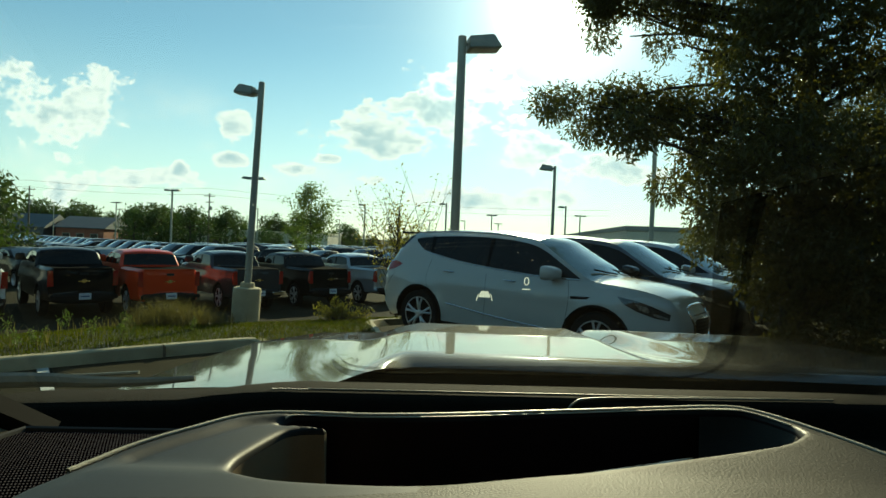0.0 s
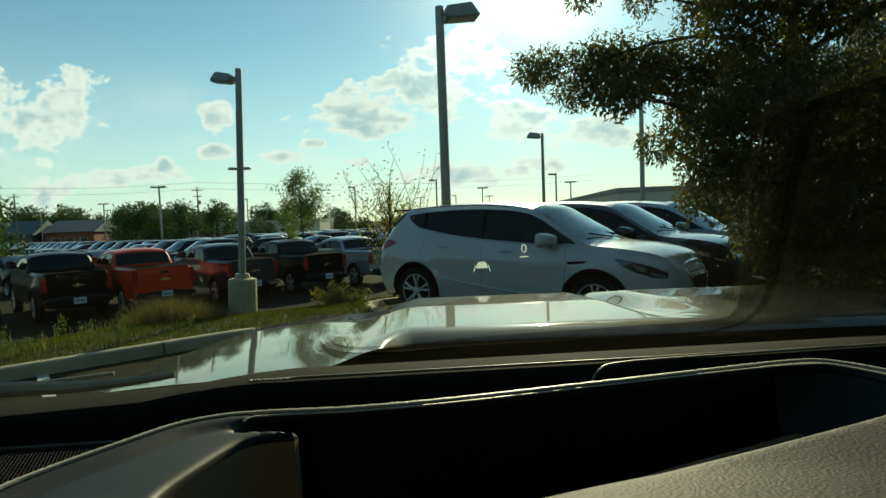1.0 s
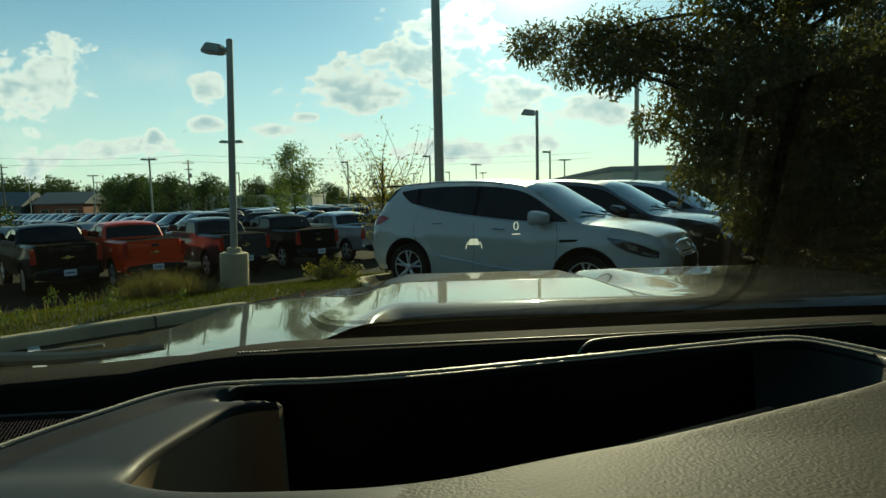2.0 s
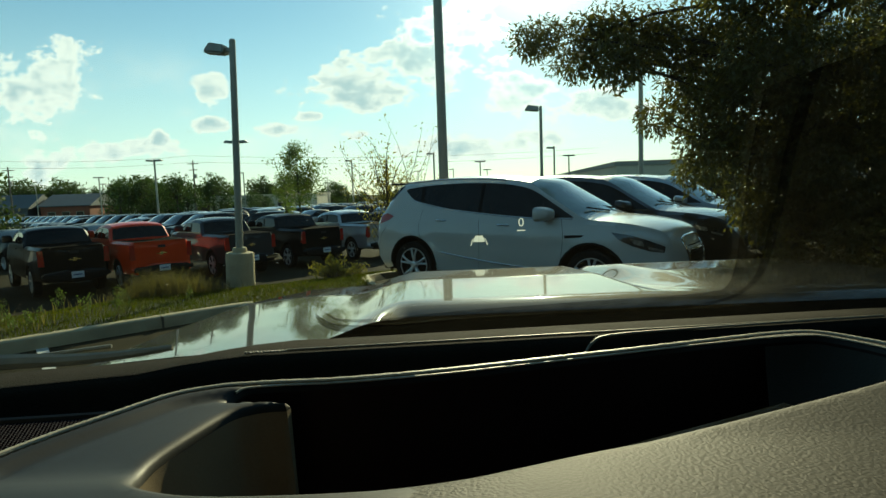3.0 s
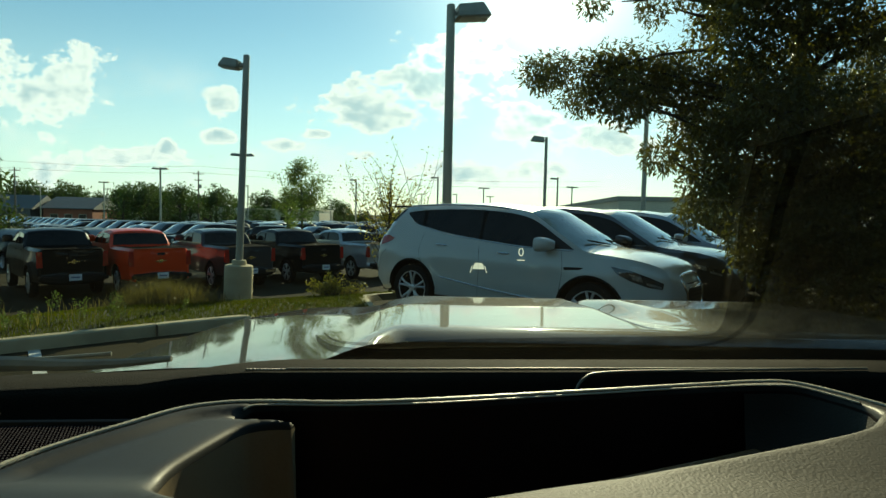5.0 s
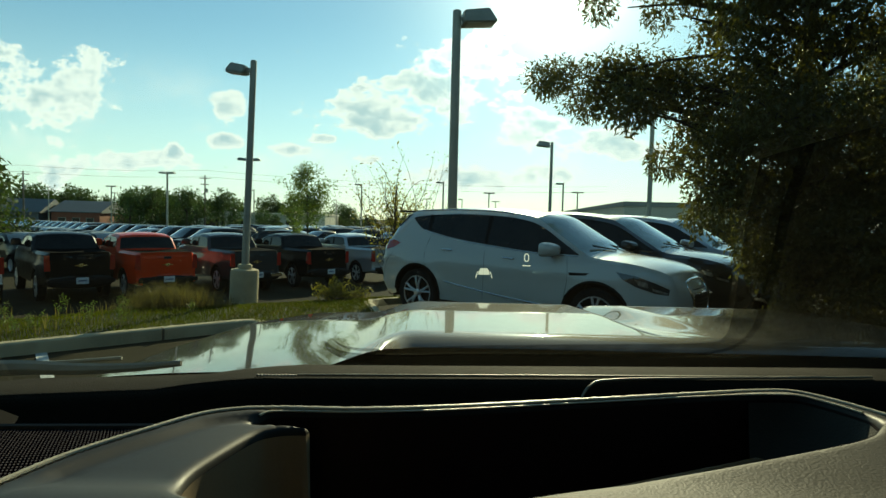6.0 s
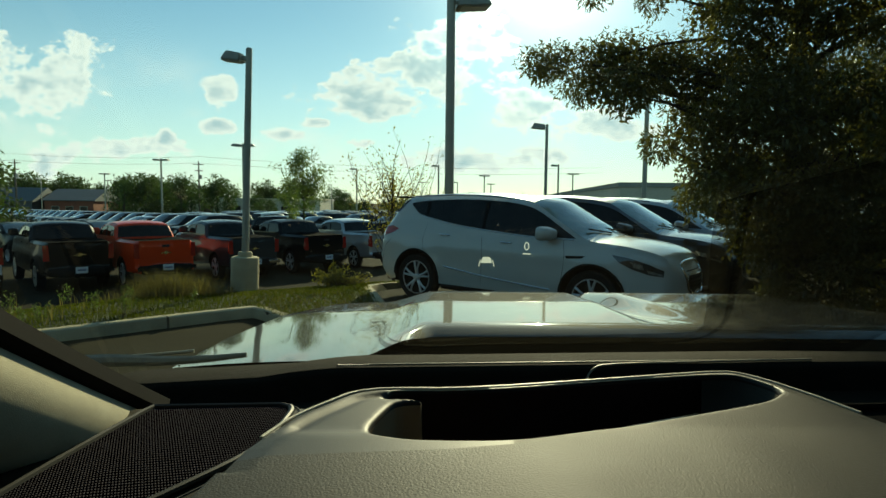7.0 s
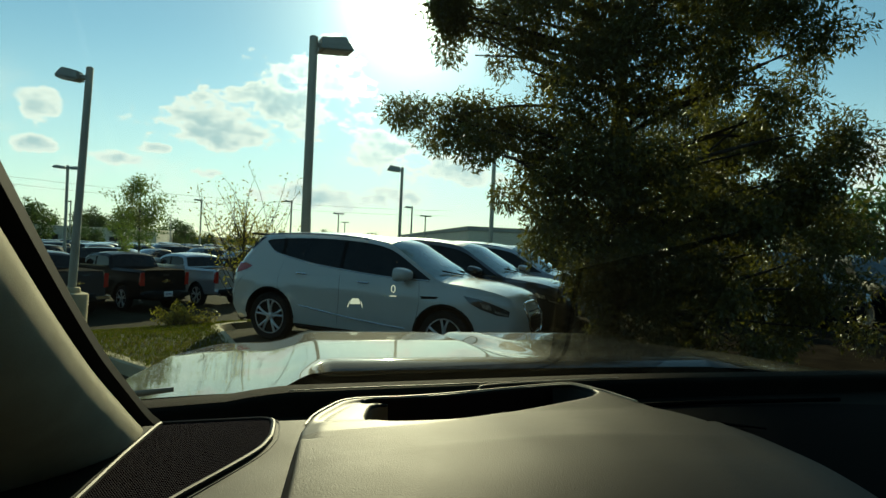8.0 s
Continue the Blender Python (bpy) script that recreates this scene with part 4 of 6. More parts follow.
# ---- plants ----
def leaves_at(centres, count, radius, size, rng, droop=0.25, slim=0.2, outward=0.0):
    """Leaf blades round each centre: folded lozenges, turned at random."""
    verts, faces = [], []
    for c in centres:
        off = rng.normal(0, 1, (count, 3))
        off *= (rng.uniform(0.15, 1, count) ** 0.45 * radius / (np.linalg.norm(off, axis=1) + 1e-9))[:, None]
        d = rng.normal(0, 1, (count, 3)) + [0, 0, -droop] + off * (outward / radius)
        d /= np.linalg.norm(d, axis=1)[:, None]
        s = np.cross(d, rng.normal(0, 1, (count, 3)))
        s /= np.linalg.norm(s, axis=1)[:, None] + 1e-9
        ln = size * rng.uniform(0.6, 1.3, count)[:, None]
        base = np.asarray(c) + off
        k = len(verts)
        quad = np.stack([base, base + d * ln * 0.45 + s * ln * slim, base + d * ln, base + d * ln * 0.45 - s * ln * slim], 1).reshape(-1, 3)
        verts += quad.tolist()
        faces += [(k + 4 * i, k + 4 * i + 1, k + 4 * i + 2, k + 4 * i + 3) for i in range(count)]
    return verts, faces


def leaf_mesh(name, v, f, mat):
    me = bpy.data.meshes.new(name)
    me.from_pydata(v, [], f)
    me.materials.append(mat)
    return me


def limb(a, b, r0, r1, rng, bend=0.15, steps=8):
    a, b = np.array(a, float), np.array(b, float)
    t = np.linspace(0, 1, steps)[:, None]
    sway = rng.normal(0, bend * np.linalg.norm(b - a), 3) * np.sin(t * math.pi)
    return tube(a + (b - a) * t + sway, np.linspace(r0, r1, steps), 7)


TREE_AT = np.array((4.50, 7.30))


def make_big_tree():
    """The broad tree beside the parked cars. Lobes: across the sight line, height, radius."""
    rng = np.random.default_rng(21)
    root = thing("tree", pose(TREE_AT[0], TREE_AT[1], 0), "broad dark leafy tree with low sweeping branches", "tree")
    out = np.array((TREE_AT[0], TREE_AT[1])) / np.linalg.norm(TREE_AT)
    across = np.array((out[1], -out[0]))
    left = [(-3.62, 3.86, .16), (-3.43, 3.78, .30), (-2.99, 3.77, .44), (-2.51, 3.80, .52), (-2.01, 3.79, .60), (-1.51, 3.64, .66), (-3.02, 3.44, .28), (-2.45, 3.33, .42), (-1.89, 3.16, .52), (-1.03, 3.41, .69),
            (-1.50, 2.40, .22), (-1.34, 2.52, .32), (-1.26, 2.81, .47), (-2.65, 4.85, .30), (-2.52, 5.24, .42), (-2.06, 5.30, .56), (-1.91, 4.76, .30), (-1.44, 5.34, .74), (-1.33, 4.81, .45), (-0.83, 5.03, .72),
            (-1.06, 4.45, .50), (-0.63, 4.25, .70), (-2.82, 5.38, .30), (-2.55, 5.62, .40), (-2.25, 5.95, .50), (-1.45, 6.2, .80), (-0.78, 6.14, 1.04)]
    right = [(1.51, 5.10, .82), (2.14, 5.05, .65), (1.39, 4.32, .62), (1.18, 3.93, .44), (2.37, 4.50, .40), (2.60, 4.56, .36), (2.24, 4.12, .34), (2.39, 3.80, .36), (1.91, 3.67, .46), (2.06, 3.27, .58), (2.68, 3.26, .53),
             (3.01, 3.26, .50), (3.17, 3.07, .32), (2.87, 3.56, .27), (2.62, 2.88, .49), (2.50, 2.50, .50), (2.97, 2.28, .40), (3.11, 1.98, .36), (2.65, 2.04, .53), (2.16, 2.57, .58), (1.18, 6.01, 1.13), (1.91, 5.69, .85)]
    middle = [(-0.10, 5.23, .82), (0.69, 5.17, .91), (-0.07, 4.39, .79), (0.71, 4.43, .80), (-0.28, 3.57, .77), (0.35, 3.80, .61), (-0.17, 2.81, .85), (0.61, 2.89, .51), (1.49, 3.44, .46), (1.44, 2.89, .58), (0.55, 2.32, .76),
              (-0.66, 2.55, .68), (-0.89, 1.95, .55), (-1.10, 1.70, .34), (-0.30, 1.88, .84), (-0.10, 1.25, .60), (0.50, 1.58, .76), (0.52, 1.00, .51), (1.23, 2.33, .60), (1.20, 1.28, .68),
              (1.82, 2.10, .45), (1.85, 1.24, .64), (2.40, 1.50, .61), (2.54, 1.12, .48), (0.19, 6.20, 1.23), (-0.01, 7.30, 1.10), (0.77, 7.10, 1.09),
              # low lobes fill in for shade under the crown; last seven shade the dashboard
              (0.0, 0.55, .42), (0.6, 0.5, .42), (1.2, 0.55, .42), (1.8, 0.55, .42), (2.4, 0.6, .40), (2.9, 1.4, .35), (3.1, 0.8, .35), (-2.80, 5.40, .36), (-2.78, 5.72, .36), (-2.68, 5.20, .36), (-2.58, 5.52, .44), (-2.72, 5.50, .36), (-2.68, 5.34, .36), (-2.60, 5.30, .38)]
    lobes = left + right + middle
    wood, twigs = [], []
    wood.append(tube(spline([(0, 0, -0.2), (0.02, 0.03, 0.15), (-0.03, 0.02, 1.0), (0.05, -0.02, 2.2), (0.0, 0.05, 3.6), (0.08, 0, 5.2), (0, 0, 6.6)], 30),
                     np.r_[0.30, 0.25, np.linspace(0.21, 0.03, 28)], 12))
    centres, core = [], []
    for u, z, r in lobes:
        depth = rng.uniform(-0.7, 0.7) * (1.2 if abs(u) < 2 else 0.6)
        if abs(u) < 0.9:
            depth = -abs(depth) * 0.6 - 0.45
        c = np.array((*(across * u + out * depth), z))
        start = np.array((0, 0, max(0.9, z - 0.25 - 0.22 * np.hypot(u, depth))))
        twigs.append(limb(start, start + (c - start) * 0.85, 0.045, 0.010, rng, 0.1))
        if abs(u) < 2.6 and r > 0.38:
            core += [c + rng.normal(0, 0.25 * r, 3) for k in range(int(9 * r))]
        inner = max(5, int(46 * r * r))
        for k in range(inner):
            d = rng.normal(0, 1, 3)
            d *= max(0.05, r - 0.21) * rng.uniform(0.15, 1) ** 0.4 / np.linalg.norm(d)
            d[:2] += out * rng.uniform(-0.3, 0.3)
            q = c + d * (1, 1, 0.9)
            centres.append(q)
            if k % 5 == 0:
                twigs.append(limb(c, q, 0.009, 0.003, rng, 0.2, 4))
    # the far side of the crown
    for k in range(230):
        u, z = rng.uniform(-1.0, 2.5), rng.uniform(0.6, 3.3 if k > 95 else 4.4)
        z = max(z, 1.9 - 1.5 * (u + 1.0))
        core.append(np.array((*(across * u + out * rng.uniform(0.7, 1.7)), z)))
    part("trunk", mesh("trunk", *joined(*wood), BARK), root)
    part("limbs", mesh("limbs", *joined(*twigs), BARK), root)
    v, f = leaves_at(centres, 105, 0.25, 0.088, rng, 0.9, 0.14, 1.2)
    tagged(part("crown", leaf_mesh("crown", v, f, LEAF), root, "dense dark narrow leaves"), kind="stuff")
    # the thick of the foliage round the limbs
    v, f = leaves_at(core, 60, 0.25, 0.105, rng, 0.9, 0.19, 0.3)
    tagged(part("inner_crown", leaf_mesh("inner_crown", v, f, LEAF), root), kind="stuff")
    return root


def make_small_tree(name, at, height, spread, count, leaves, size, mat, label, seed, sparse=False):
    rng = np.random.default_rng(seed)
    z0 = float(lie(*at))
    root = thing(name, pose(at[0], at[1], z0), label, "tree")
    wood = [tube(spline([(0, 0, -0.1), (0.02, 0, height * 0.3), (-0.03, 0.02, height * 0.65), (0.0, 0.0, height)], 16), np.linspace(height * 0.011 + 0.012, 0.004, 16), 7)]
    tips = []
    for k in range(count):
        t = rng.uniform(0.15 if sparse else 0.38, 0.75 if sparse else 0.97)
        a = rng.uniform(0, 2 * math.pi)
        reach = spread * (0.85 * (1.1 - t) if sparse else math.sqrt(max(0.08, 1 - ((t - 0.58) / 0.42) ** 2)) * 0.9) * rng.uniform(0.45, 1.1)
        s = (0, 0, height * t)
        e = (reach * math.cos(a), reach * math.sin(a), height * t + reach * rng.uniform(1.3, 2.4) * (1 if sparse else 0.35))
        wood.append(limb(s, e, 0.012, 0.003, rng, 0.08, 6))
        for w in np.linspace(0.25 if sparse else 0.4, 1.0, 6):
            tips.append(np.array(s) + (np.array(e) - s) * w)
    for w in np.linspace(0.5, 1.0, 8):
        tips.append((0, 0, height * w))
    part("trunk", mesh("trunk", *joined(*wood), BARK), root)
    v, f = leaves_at(tips, leaves, spread * (0.10 if sparse else 0.24), size, rng)
    tagged(part("crown", leaf_mesh("crown", v, f, mat), root), kind="stuff")
    return root


def make_far_tree(seed, height, wide):
    """A full round-headed tree for the distance, built of many leaf clumps with gaps."""
    rng = np.random.default_rng(seed)
    root = thing("distant_tree", pose(0, 0, 0), "distant full green tree behind the car park", "tree", "trees along the horizon")
    wood = [tube([(0, 0, -0.3), (0.1, 0, height * 0.3), (0, 0.1, height * 0.7)], [0.3, 0.22, 0.08], 7)]
    clumps = []
    for k in range(26):
        a, t = rng.uniform(0, 2 * math.pi), rng.uniform(0.12, 0.95)
        r = wide * 0.5 * math.sqrt(max(0.05, 1 - (2 * t - 0.9) ** 2)) * rng.uniform(0.3, 1)
        q = (r * math.cos(a), r * math.sin(a), height * t)
        clumps.append(q)
        wood.append(limb((0, 0, height * min(t, 0.6) * 0.8), q, 0.06, 0.02, rng, 0.1, 4))
    part("trunk", mesh("trunk", *joined(*wood), BARK), root)
    v, f = leaves_at(clumps, 90, wide * 0.2, wide * 0.075, rng)
    tagged(part("crown", leaf_mesh("crown", v, f, FAR_LEAF), root), kind="stuff")
    return root


def make_shrub(at):
    rng = np.random.default_rng(31)
    root = thing("shrub", pose(at[0], at[1], float(grass_height([at])[0])), "low yellowing shrub on the grass", "shrub")
    stems, tips = [], []
    for k in range(46):
        a, r = rng.uniform(0, 2 * math.pi), rng.uniform(0.1, 0.62)
        e = np.array((r * math.cos(a), r * math.sin(a) * 0.5, rng.uniform(0.14, 0.42) * (1.15 - r)))
        stems.append(limb((0.1 * math.cos(a), 0.05 * math.sin(a), -0.03), e, 0.008, 0.003, rng, 0.1, 4))
        tips += [e * w for w in (0.6, 0.8, 1.0)]
    part("stems", mesh("stems", *joined(*stems), BARK), root)
    v, f = leaves_at(tips, 12, 0.09, 0.06, rng)
    tagged(part("leaves", leaf_mesh("leaves", v, f, SHRUB_LEAF), root), kind="stuff")


def make_weed(at, height, seed):
    """A thin upright weed: a few stems with small leaves."""
    rng = np.random.default_rng(seed)
    root = thing("weed", pose(at[0], at[1], float(grass_height([at])[0])), "tall thin green weed in the grass", "weed", "weeds of the island")
    stems, tips = [], []
    for k in range(4):
        a, r = rng.uniform(0, 2 * math.pi), rng.uniform(0.02, 0.14) * height / 0.4
        e = np.array((r * math.cos(a), r * math.sin(a), height * rng.uniform(0.6, 1.0)))
        stems.append(limb((0, 0, -0.03), e, 0.004, 0.0015, rng, 0.08, 5))
        tips += [e * w for w in (0.35, 0.5, 0.65, 0.8, 0.9, 1.0)]
    part("stems", mesh("stems", *joined(*stems), STRAW), root)
    v, f = leaves_at(tips, 6, 0.035, 0.03, rng)
    tagged(part("leaves", leaf_mesh("leaves", v, f, LEAF_LIGHT), root), kind="stuff")


# ---- lamps and poles ----
def lamp_head(root, at, turn, length, double=False, flat=1.0):
    """A shoebox lantern on a short arm."""
    for k in range(2 if double else 1):
        m = pose(*at, 0, 0, turn + 180 * k)
        arm = box(0.09, 0, 0, 0.18, 0.07, 0.07, 0.01)
        part("arm", mesh("arm", [m @ Vector(v) for v in arm[0]], arm[1], HEAD), root)
        bm = bmesh.new()
        bmesh.ops.create_cube(bm, size=1.0)
        for v in bm.verts:
            x, y, z = v.co.x + 0.5, v.co.y, v.co.z
            if z < 0:
                v.co = Vector((0.12 + length * x, y * 0.66 * length, flat * length * (-0.22 + 0.14 * x)))
            else:
                v.co = Vector((0.12 + length * (0.02 + 0.74 * x), y * 0.46 * length, flat * length * (0.26 + 0.17 * x)))
        bmesh.ops.bevel(bm, geom=list(bm.edges), offset=0.018, segments=2, affect="EDGES")
        bm.verts.index_update()
        hv, hf = [m @ v.co for v in bm.verts], [tuple(v.index for v in f.verts) for f in bm.faces]
        bm.free()
        head = part("lantern", mesh("lantern", hv, hf, HEAD), root)
        lens = box(0, 0, 0, length * 0.82, length * 0.48, 0.02, 0.004)
        lens = ([Vector(v) + Vector((0.14 + length * 0.5, 0, flat * (-0.155 * length + 0.14 * v[0]) - 0.005)) for v in lens[0]], lens[1])
        part("diffuser", mesh("diffuser", [m @ Vector(v) for v in lens[0]], lens[1], LENS), head)


def make_lamp(at, top, turn, length=0.62, double=False, radius=0.065, footing=False, tilt=(0, 0), label="", group="lamps of the car park", flat=1.0):
    z0 = float(lie(*at)) if not footing else float(grass_height([at])[0]) - 0.05
    root = thing("street_lamp", pose(at[0], at[1], z0, tilt[0], tilt[1], 0), label or "tall bronze car park lamp on a steel pole", "street lamp", group)
    h = top - z0
    low = 0.0
    if footing:
        v, f = lathe([(0.0, -0.3), (0.245, -0.3), (0.245, 0.68), (0.235, 0.715), (0.19, 0.73), (0.0, 0.73)], 28)
        part("footing", mesh("footing", v, f, CONCRETE), root, "round pale concrete footing")
        v, f = lathe([(0.0, 0.725), (0.125, 0.725), (0.125, 0.79), (0.11, 0.815), (0.0, 0.815)], 20)
        part("collar", mesh("collar", v, f, CONCRETE), root)
        low = 0.6
    else:
        v, f = lathe([(0.0, -0.2), (0.25, -0.2), (0.25, 0.6), (0.22, 0.63), (0.0, 0.63)], 16)
        part("footing", mesh("footing", v, f, CONCRETE), root)
    v, f = lathe([(radius * 1.08, low), (radius, h * 0.5), (radius * 0.92, h), (radius * 0.6, h + 0.02), (0.0, h + 0.02)], 14)
    part("pole", mesh("pole", v, f, GALV), root)
    lamp_head(root, (0, 0, h - 0.16), turn, length, double, flat)
    return root


def make_utility_pole(at, top):
    root = thing("utility_pole", pose(at[0], at[1], float(lie(*at))), "weathered wooden utility pole with crossarms", "utility pole")
    v, f = lathe([(0.20, -0.3), (0.17, top * 0.5), (0.12, top + 0.7), (0.0, top + 0.72)], 10)
    part("pole", mesh("pole", v, f, WOOD), root)
    for k, z in enumerate((top, top - 1.3)):
        b = box(0, 0, z, 2.4 - 0.7 * k, 0.12, 0.14, 0.01)
        arm = part("crossarm", mesh("crossarm", b[0], b[1], WOOD), root)
        for x in (-1.0, -0.4, 0.4, 1.0):
            v, f = lathe([(0.05, 0), (0.07, 0.06), (0.05, 0.14), (0.0, 0.16)], 8)
            part("insulator", mesh("insulator", [(a + x * (1 - 0.3 * k), b_, c + z + 0.07) for a, b_, c in v], f, HEAD), arm)
    v, f = lathe([(0.0, 0), (0.25, 0), (0.27, 0.1), (0.27, 0.75), (0.2, 0.85), (0.0, 0.85)], 12)
    part("transformer", mesh("transformer", [(a + 0.4, b_, c + top - 3.0) for a, b_, c in v], f, GALV), root)


def cable(name, a, b, sag, radius):
    t = np.linspace(0, 1, 30)[:, None]
    p = np.array(a) + (np.array(b) - np.array(a)) * t - np.c_[np.zeros((30, 2)), 4 * sag * t * (1 - t)]
    v, f = tube(p, radius, 5)
    tagged(new(name, mesh(name, v, f, BLACK)), "thin dark overhead power line", "cable", "power lines")


# ---- buildings ----
def building(name, corner, width, depth, height, turn, mat, label, roof=None, ridge=0.0, windows=(), band=None):
    """A block with its roof; windows are (start, sill, width, height) along the front."""
    root = thing(name, pose(corner[0], corner[1], float(lie(*corner)) - 0.2, 0, 0, turn), label, "building")
    b = box(width / 2, depth / 2, height / 2, width, depth, height)
    part("wall", mesh("wall", b[0], b[1], mat, False), root)
    if ridge:
        o = 0.5
        v = [(-o, -o, height), (width + o, -o, height), (width + o, depth + o, height), (-o, depth + o, height), (-o, depth / 2, height + ridge), (width + o, depth / 2, height + ridge),
             (-o, -o, height - 0.2), (width + o, -o, height - 0.2), (width + o, depth + o, height - 0.2), (-o, depth + o, height - 0.2)]
        f = [(0, 1, 5, 4), (2, 3, 4, 5), (0, 4, 3), (1, 2, 5), (0, 1, 7, 6), (1, 2, 8, 7), (2, 3, 9, 8), (3, 0, 6, 9), (6, 7, 8, 9)]
        part("roof", mesh("roof", v, f, roof, False), root)
    else:
        b = box(width / 2, depth / 2, height + 0.25, width + 0.3, depth + 0.3, 0.5)
        part("parapet", mesh("parapet", b[0], b[1], roof or mat, False), root)
    if band:
        b = box(width / 2, -0.06, height * 0.55, width * 0.999, 0.1, height * 0.25)
        part("band", mesh("band", b[0], b[1], band, False), root)
    for x, z, w, h in windows:
        b = box(x + w / 2, -0.05, z + h / 2, w + 0.2, 0.12, h + 0.2)
        fr = part("window", mesh("window", b[0], b[1], HEAD, False), root)
        b = box(x + w / 2, -0.12, z + h / 2, w, 0.03, h)
        part("window_pane", mesh("window_pane", b[0], b[1], WINDOW, False), fr)
    return root


make_ground()
# unseen dark walls, added to hold back sky light and reflections
b = box(0, -16, 4.4, 90, 0.5, 9.2)
structure("wall_south", mesh("wall_south", b[0], b[1], SHADE_WALL, False), "plain dark brown wall that closes the place", "wall")
b = box(-48, 2, 4.4, 0.5, 36, 9.2)
structure("wall_west", mesh("wall_west", b[0], b[1], SHADE_WALL, False), "plain dark brown wall that closes the place", "wall")
b = box(48, 6, 4.4, 0.5, 44, 9.2)
structure("wall_east", mesh("wall_east", b[0], b[1], SHADE_WALL, False), "plain dark brown wall that closes the place", "wall")
# dark mulch sheet, widened over the asphalt to stand in for deep shade
ring = spline([(3.0, 5.0), (6.0, 4.6), (12.5, 5.2), (20.0, 8.0), (20.0, 13.4), (12.5, 13.4), (9.6, 12.4), (7.3, 10.2), (5.2, 8.6), (3.4, 7.2), (2.6, 6.0), (3.0, 5.0)], 80)[:-1]
v, f = filled(ring, 0.3)
z = lie(v[:, 0], v[:, 1]) + np.minimum(distance(v, ring, True) * 0.25, 0.12) + 0.004
structure("mulch_bed", mesh("mulch_bed", np.c_[v, z], f, SHADE_MULCH), "bed of dark bark mulch under the tree", "ground")
make_island()
make_kerb()
stripe((-3.42, 5.12), (-4.55, 6.62), 0.11)
stripe((-6.0, 3.5), (-7.1, 5.0), 0.11)
big_tree = make_big_tree()
# added tree, mostly hidden behind the first, to shade the ground at right
copy_thing(big_tree, pose(13.6, 17.6, float(lie(13.6, 17.6)), 0, 0, 140))
copy_thing(big_tree, pose(20.0, 18.5, float(lie(20.0, 18.5)), 0, 0, 250) @ Matrix.Scale(0.72, 4))

make_lamp((-3.50, 10.36), 4.30, 168, 0.38, radius=0.060, footing=True, tilt=(0, 2.0), flat=0.8, label="bronze car park lamp on a round concrete footing in the grass")
make_lamp((0.25, 13.02), 6.20, 12, 0.76, radius=0.102, flat=0.78, label="tall bronze car park lamp behind the parked white SUV")
make_lamp((6.75, 36.0), 6.55, 172, 0.85, radius=0.10, flat=0.7)
make_lamp((14.35, 40.0), 9.5, 20, 0.85, radius=0.16, flat=0.7)
SMALL_LAMPS = [(-29.2, 62, 1), (-14.9, 45, 1), (-73, 130, 1), (-55, 97, 1), (-83, 123, 0), (-31.9, 99, 0), (-25.6, 142, 0), (-10.3, 75, 0),
               (0.2, 67, 0), (7.3, 89, 1), (4.2, 117, 0), (11.8, 126, 1), (13.4, 64, 0), (19.0, 81, 1), (-3, 120, 1)]
for k, (x, y, two) in enumerate(SMALL_LAMPS):
    make_lamp((x, y), 6.05, (175, 5)[k % 2] if two else 178, 0.78, bool(two), 0.10, flat=0.45)

make_utility_pole((-84.0, 117.0), 11.0)
make_utility_pole((-50.0, 123.0), 11.3)
for dz in (0.2, -1.1):
    cable("power_line", (-160, 108, 11 + dz), (-84, 117, 10.4 + dz), 0.8, 0.022)
    cable("power_line", (-84, 117, 10.4 + dz), (-50, 123, 10.7 + dz), 0.5, 0.022)
    cable("power_line", (-50, 123, 10.7 + dz), (40, 140, 10.5 + dz), 1.2, 0.022)

building("brick_building", (-86.5, 129.0), 10.0, 14.0, 4.0, 8, BRICK, "low red brick building with a grey pitched roof", SLATE, 2.6, [(1.5, 1.4, 1.4, 1.2), (4.4, 1.4, 1.4, 1.2), (7.3, 1.4, 1.4, 1.2)])
building("grey_house", (-97.0, 126.0), 9.0, 12.0, 3.8, 8, SLATE, "grey sheet-clad house with a pitched roof", SLATE, 3.0, [(2, 1.0, 1.4, 1.2)])
building("long_store", (-78.0, 150.0), 48.0, 20.0, 4.6, 0, STUCCO, "long low beige store behind the car park", STUCCO, 0, [(3 + 7 * k, 0.8, 3.5, 2.2) for k in range(6)])
building("beige_store", (19.6, 62.0), 34.0, 92.0, 5.0, -5.7, STUCCO, "beige commercial building with a flat parapet", GREYWALL, 0,
         [(2, 1.2, 1.6, 1.8), (5.5, 1.2, 1.6, 1.8), (9, 0.8, 2.4, 2.4)], BROWNWALL)
make_small_tree("young_tree", (-7.35, 32.0), 5.3, 1.6, 46, 15, 0.15, LEAF_LIGHT, "young tree with a thin airy crown in the car park", 51)
make_small_tree("young_tree", (-8.6, 34.0), 3.9, 1.1, 30, 12, 0.13, LEAF_LIGHT, "young tree with a thin airy crown in the car park", 52)
make_small_tree("sapling", (-1.15, 15.0), 3.3, 1.9, 60, 5, 0.085, SHRUB_LEAF, "spindly sapling with a few yellowing leaves", 53, True)
make_small_tree("sapling", (-0.55, 16.5), 2.6, 1.3, 36, 5, 0.09, SHRUB_LEAF, "spindly sapling with a few yellowing leaves", 54, True)
make_shrub((-1.95, 11.2))
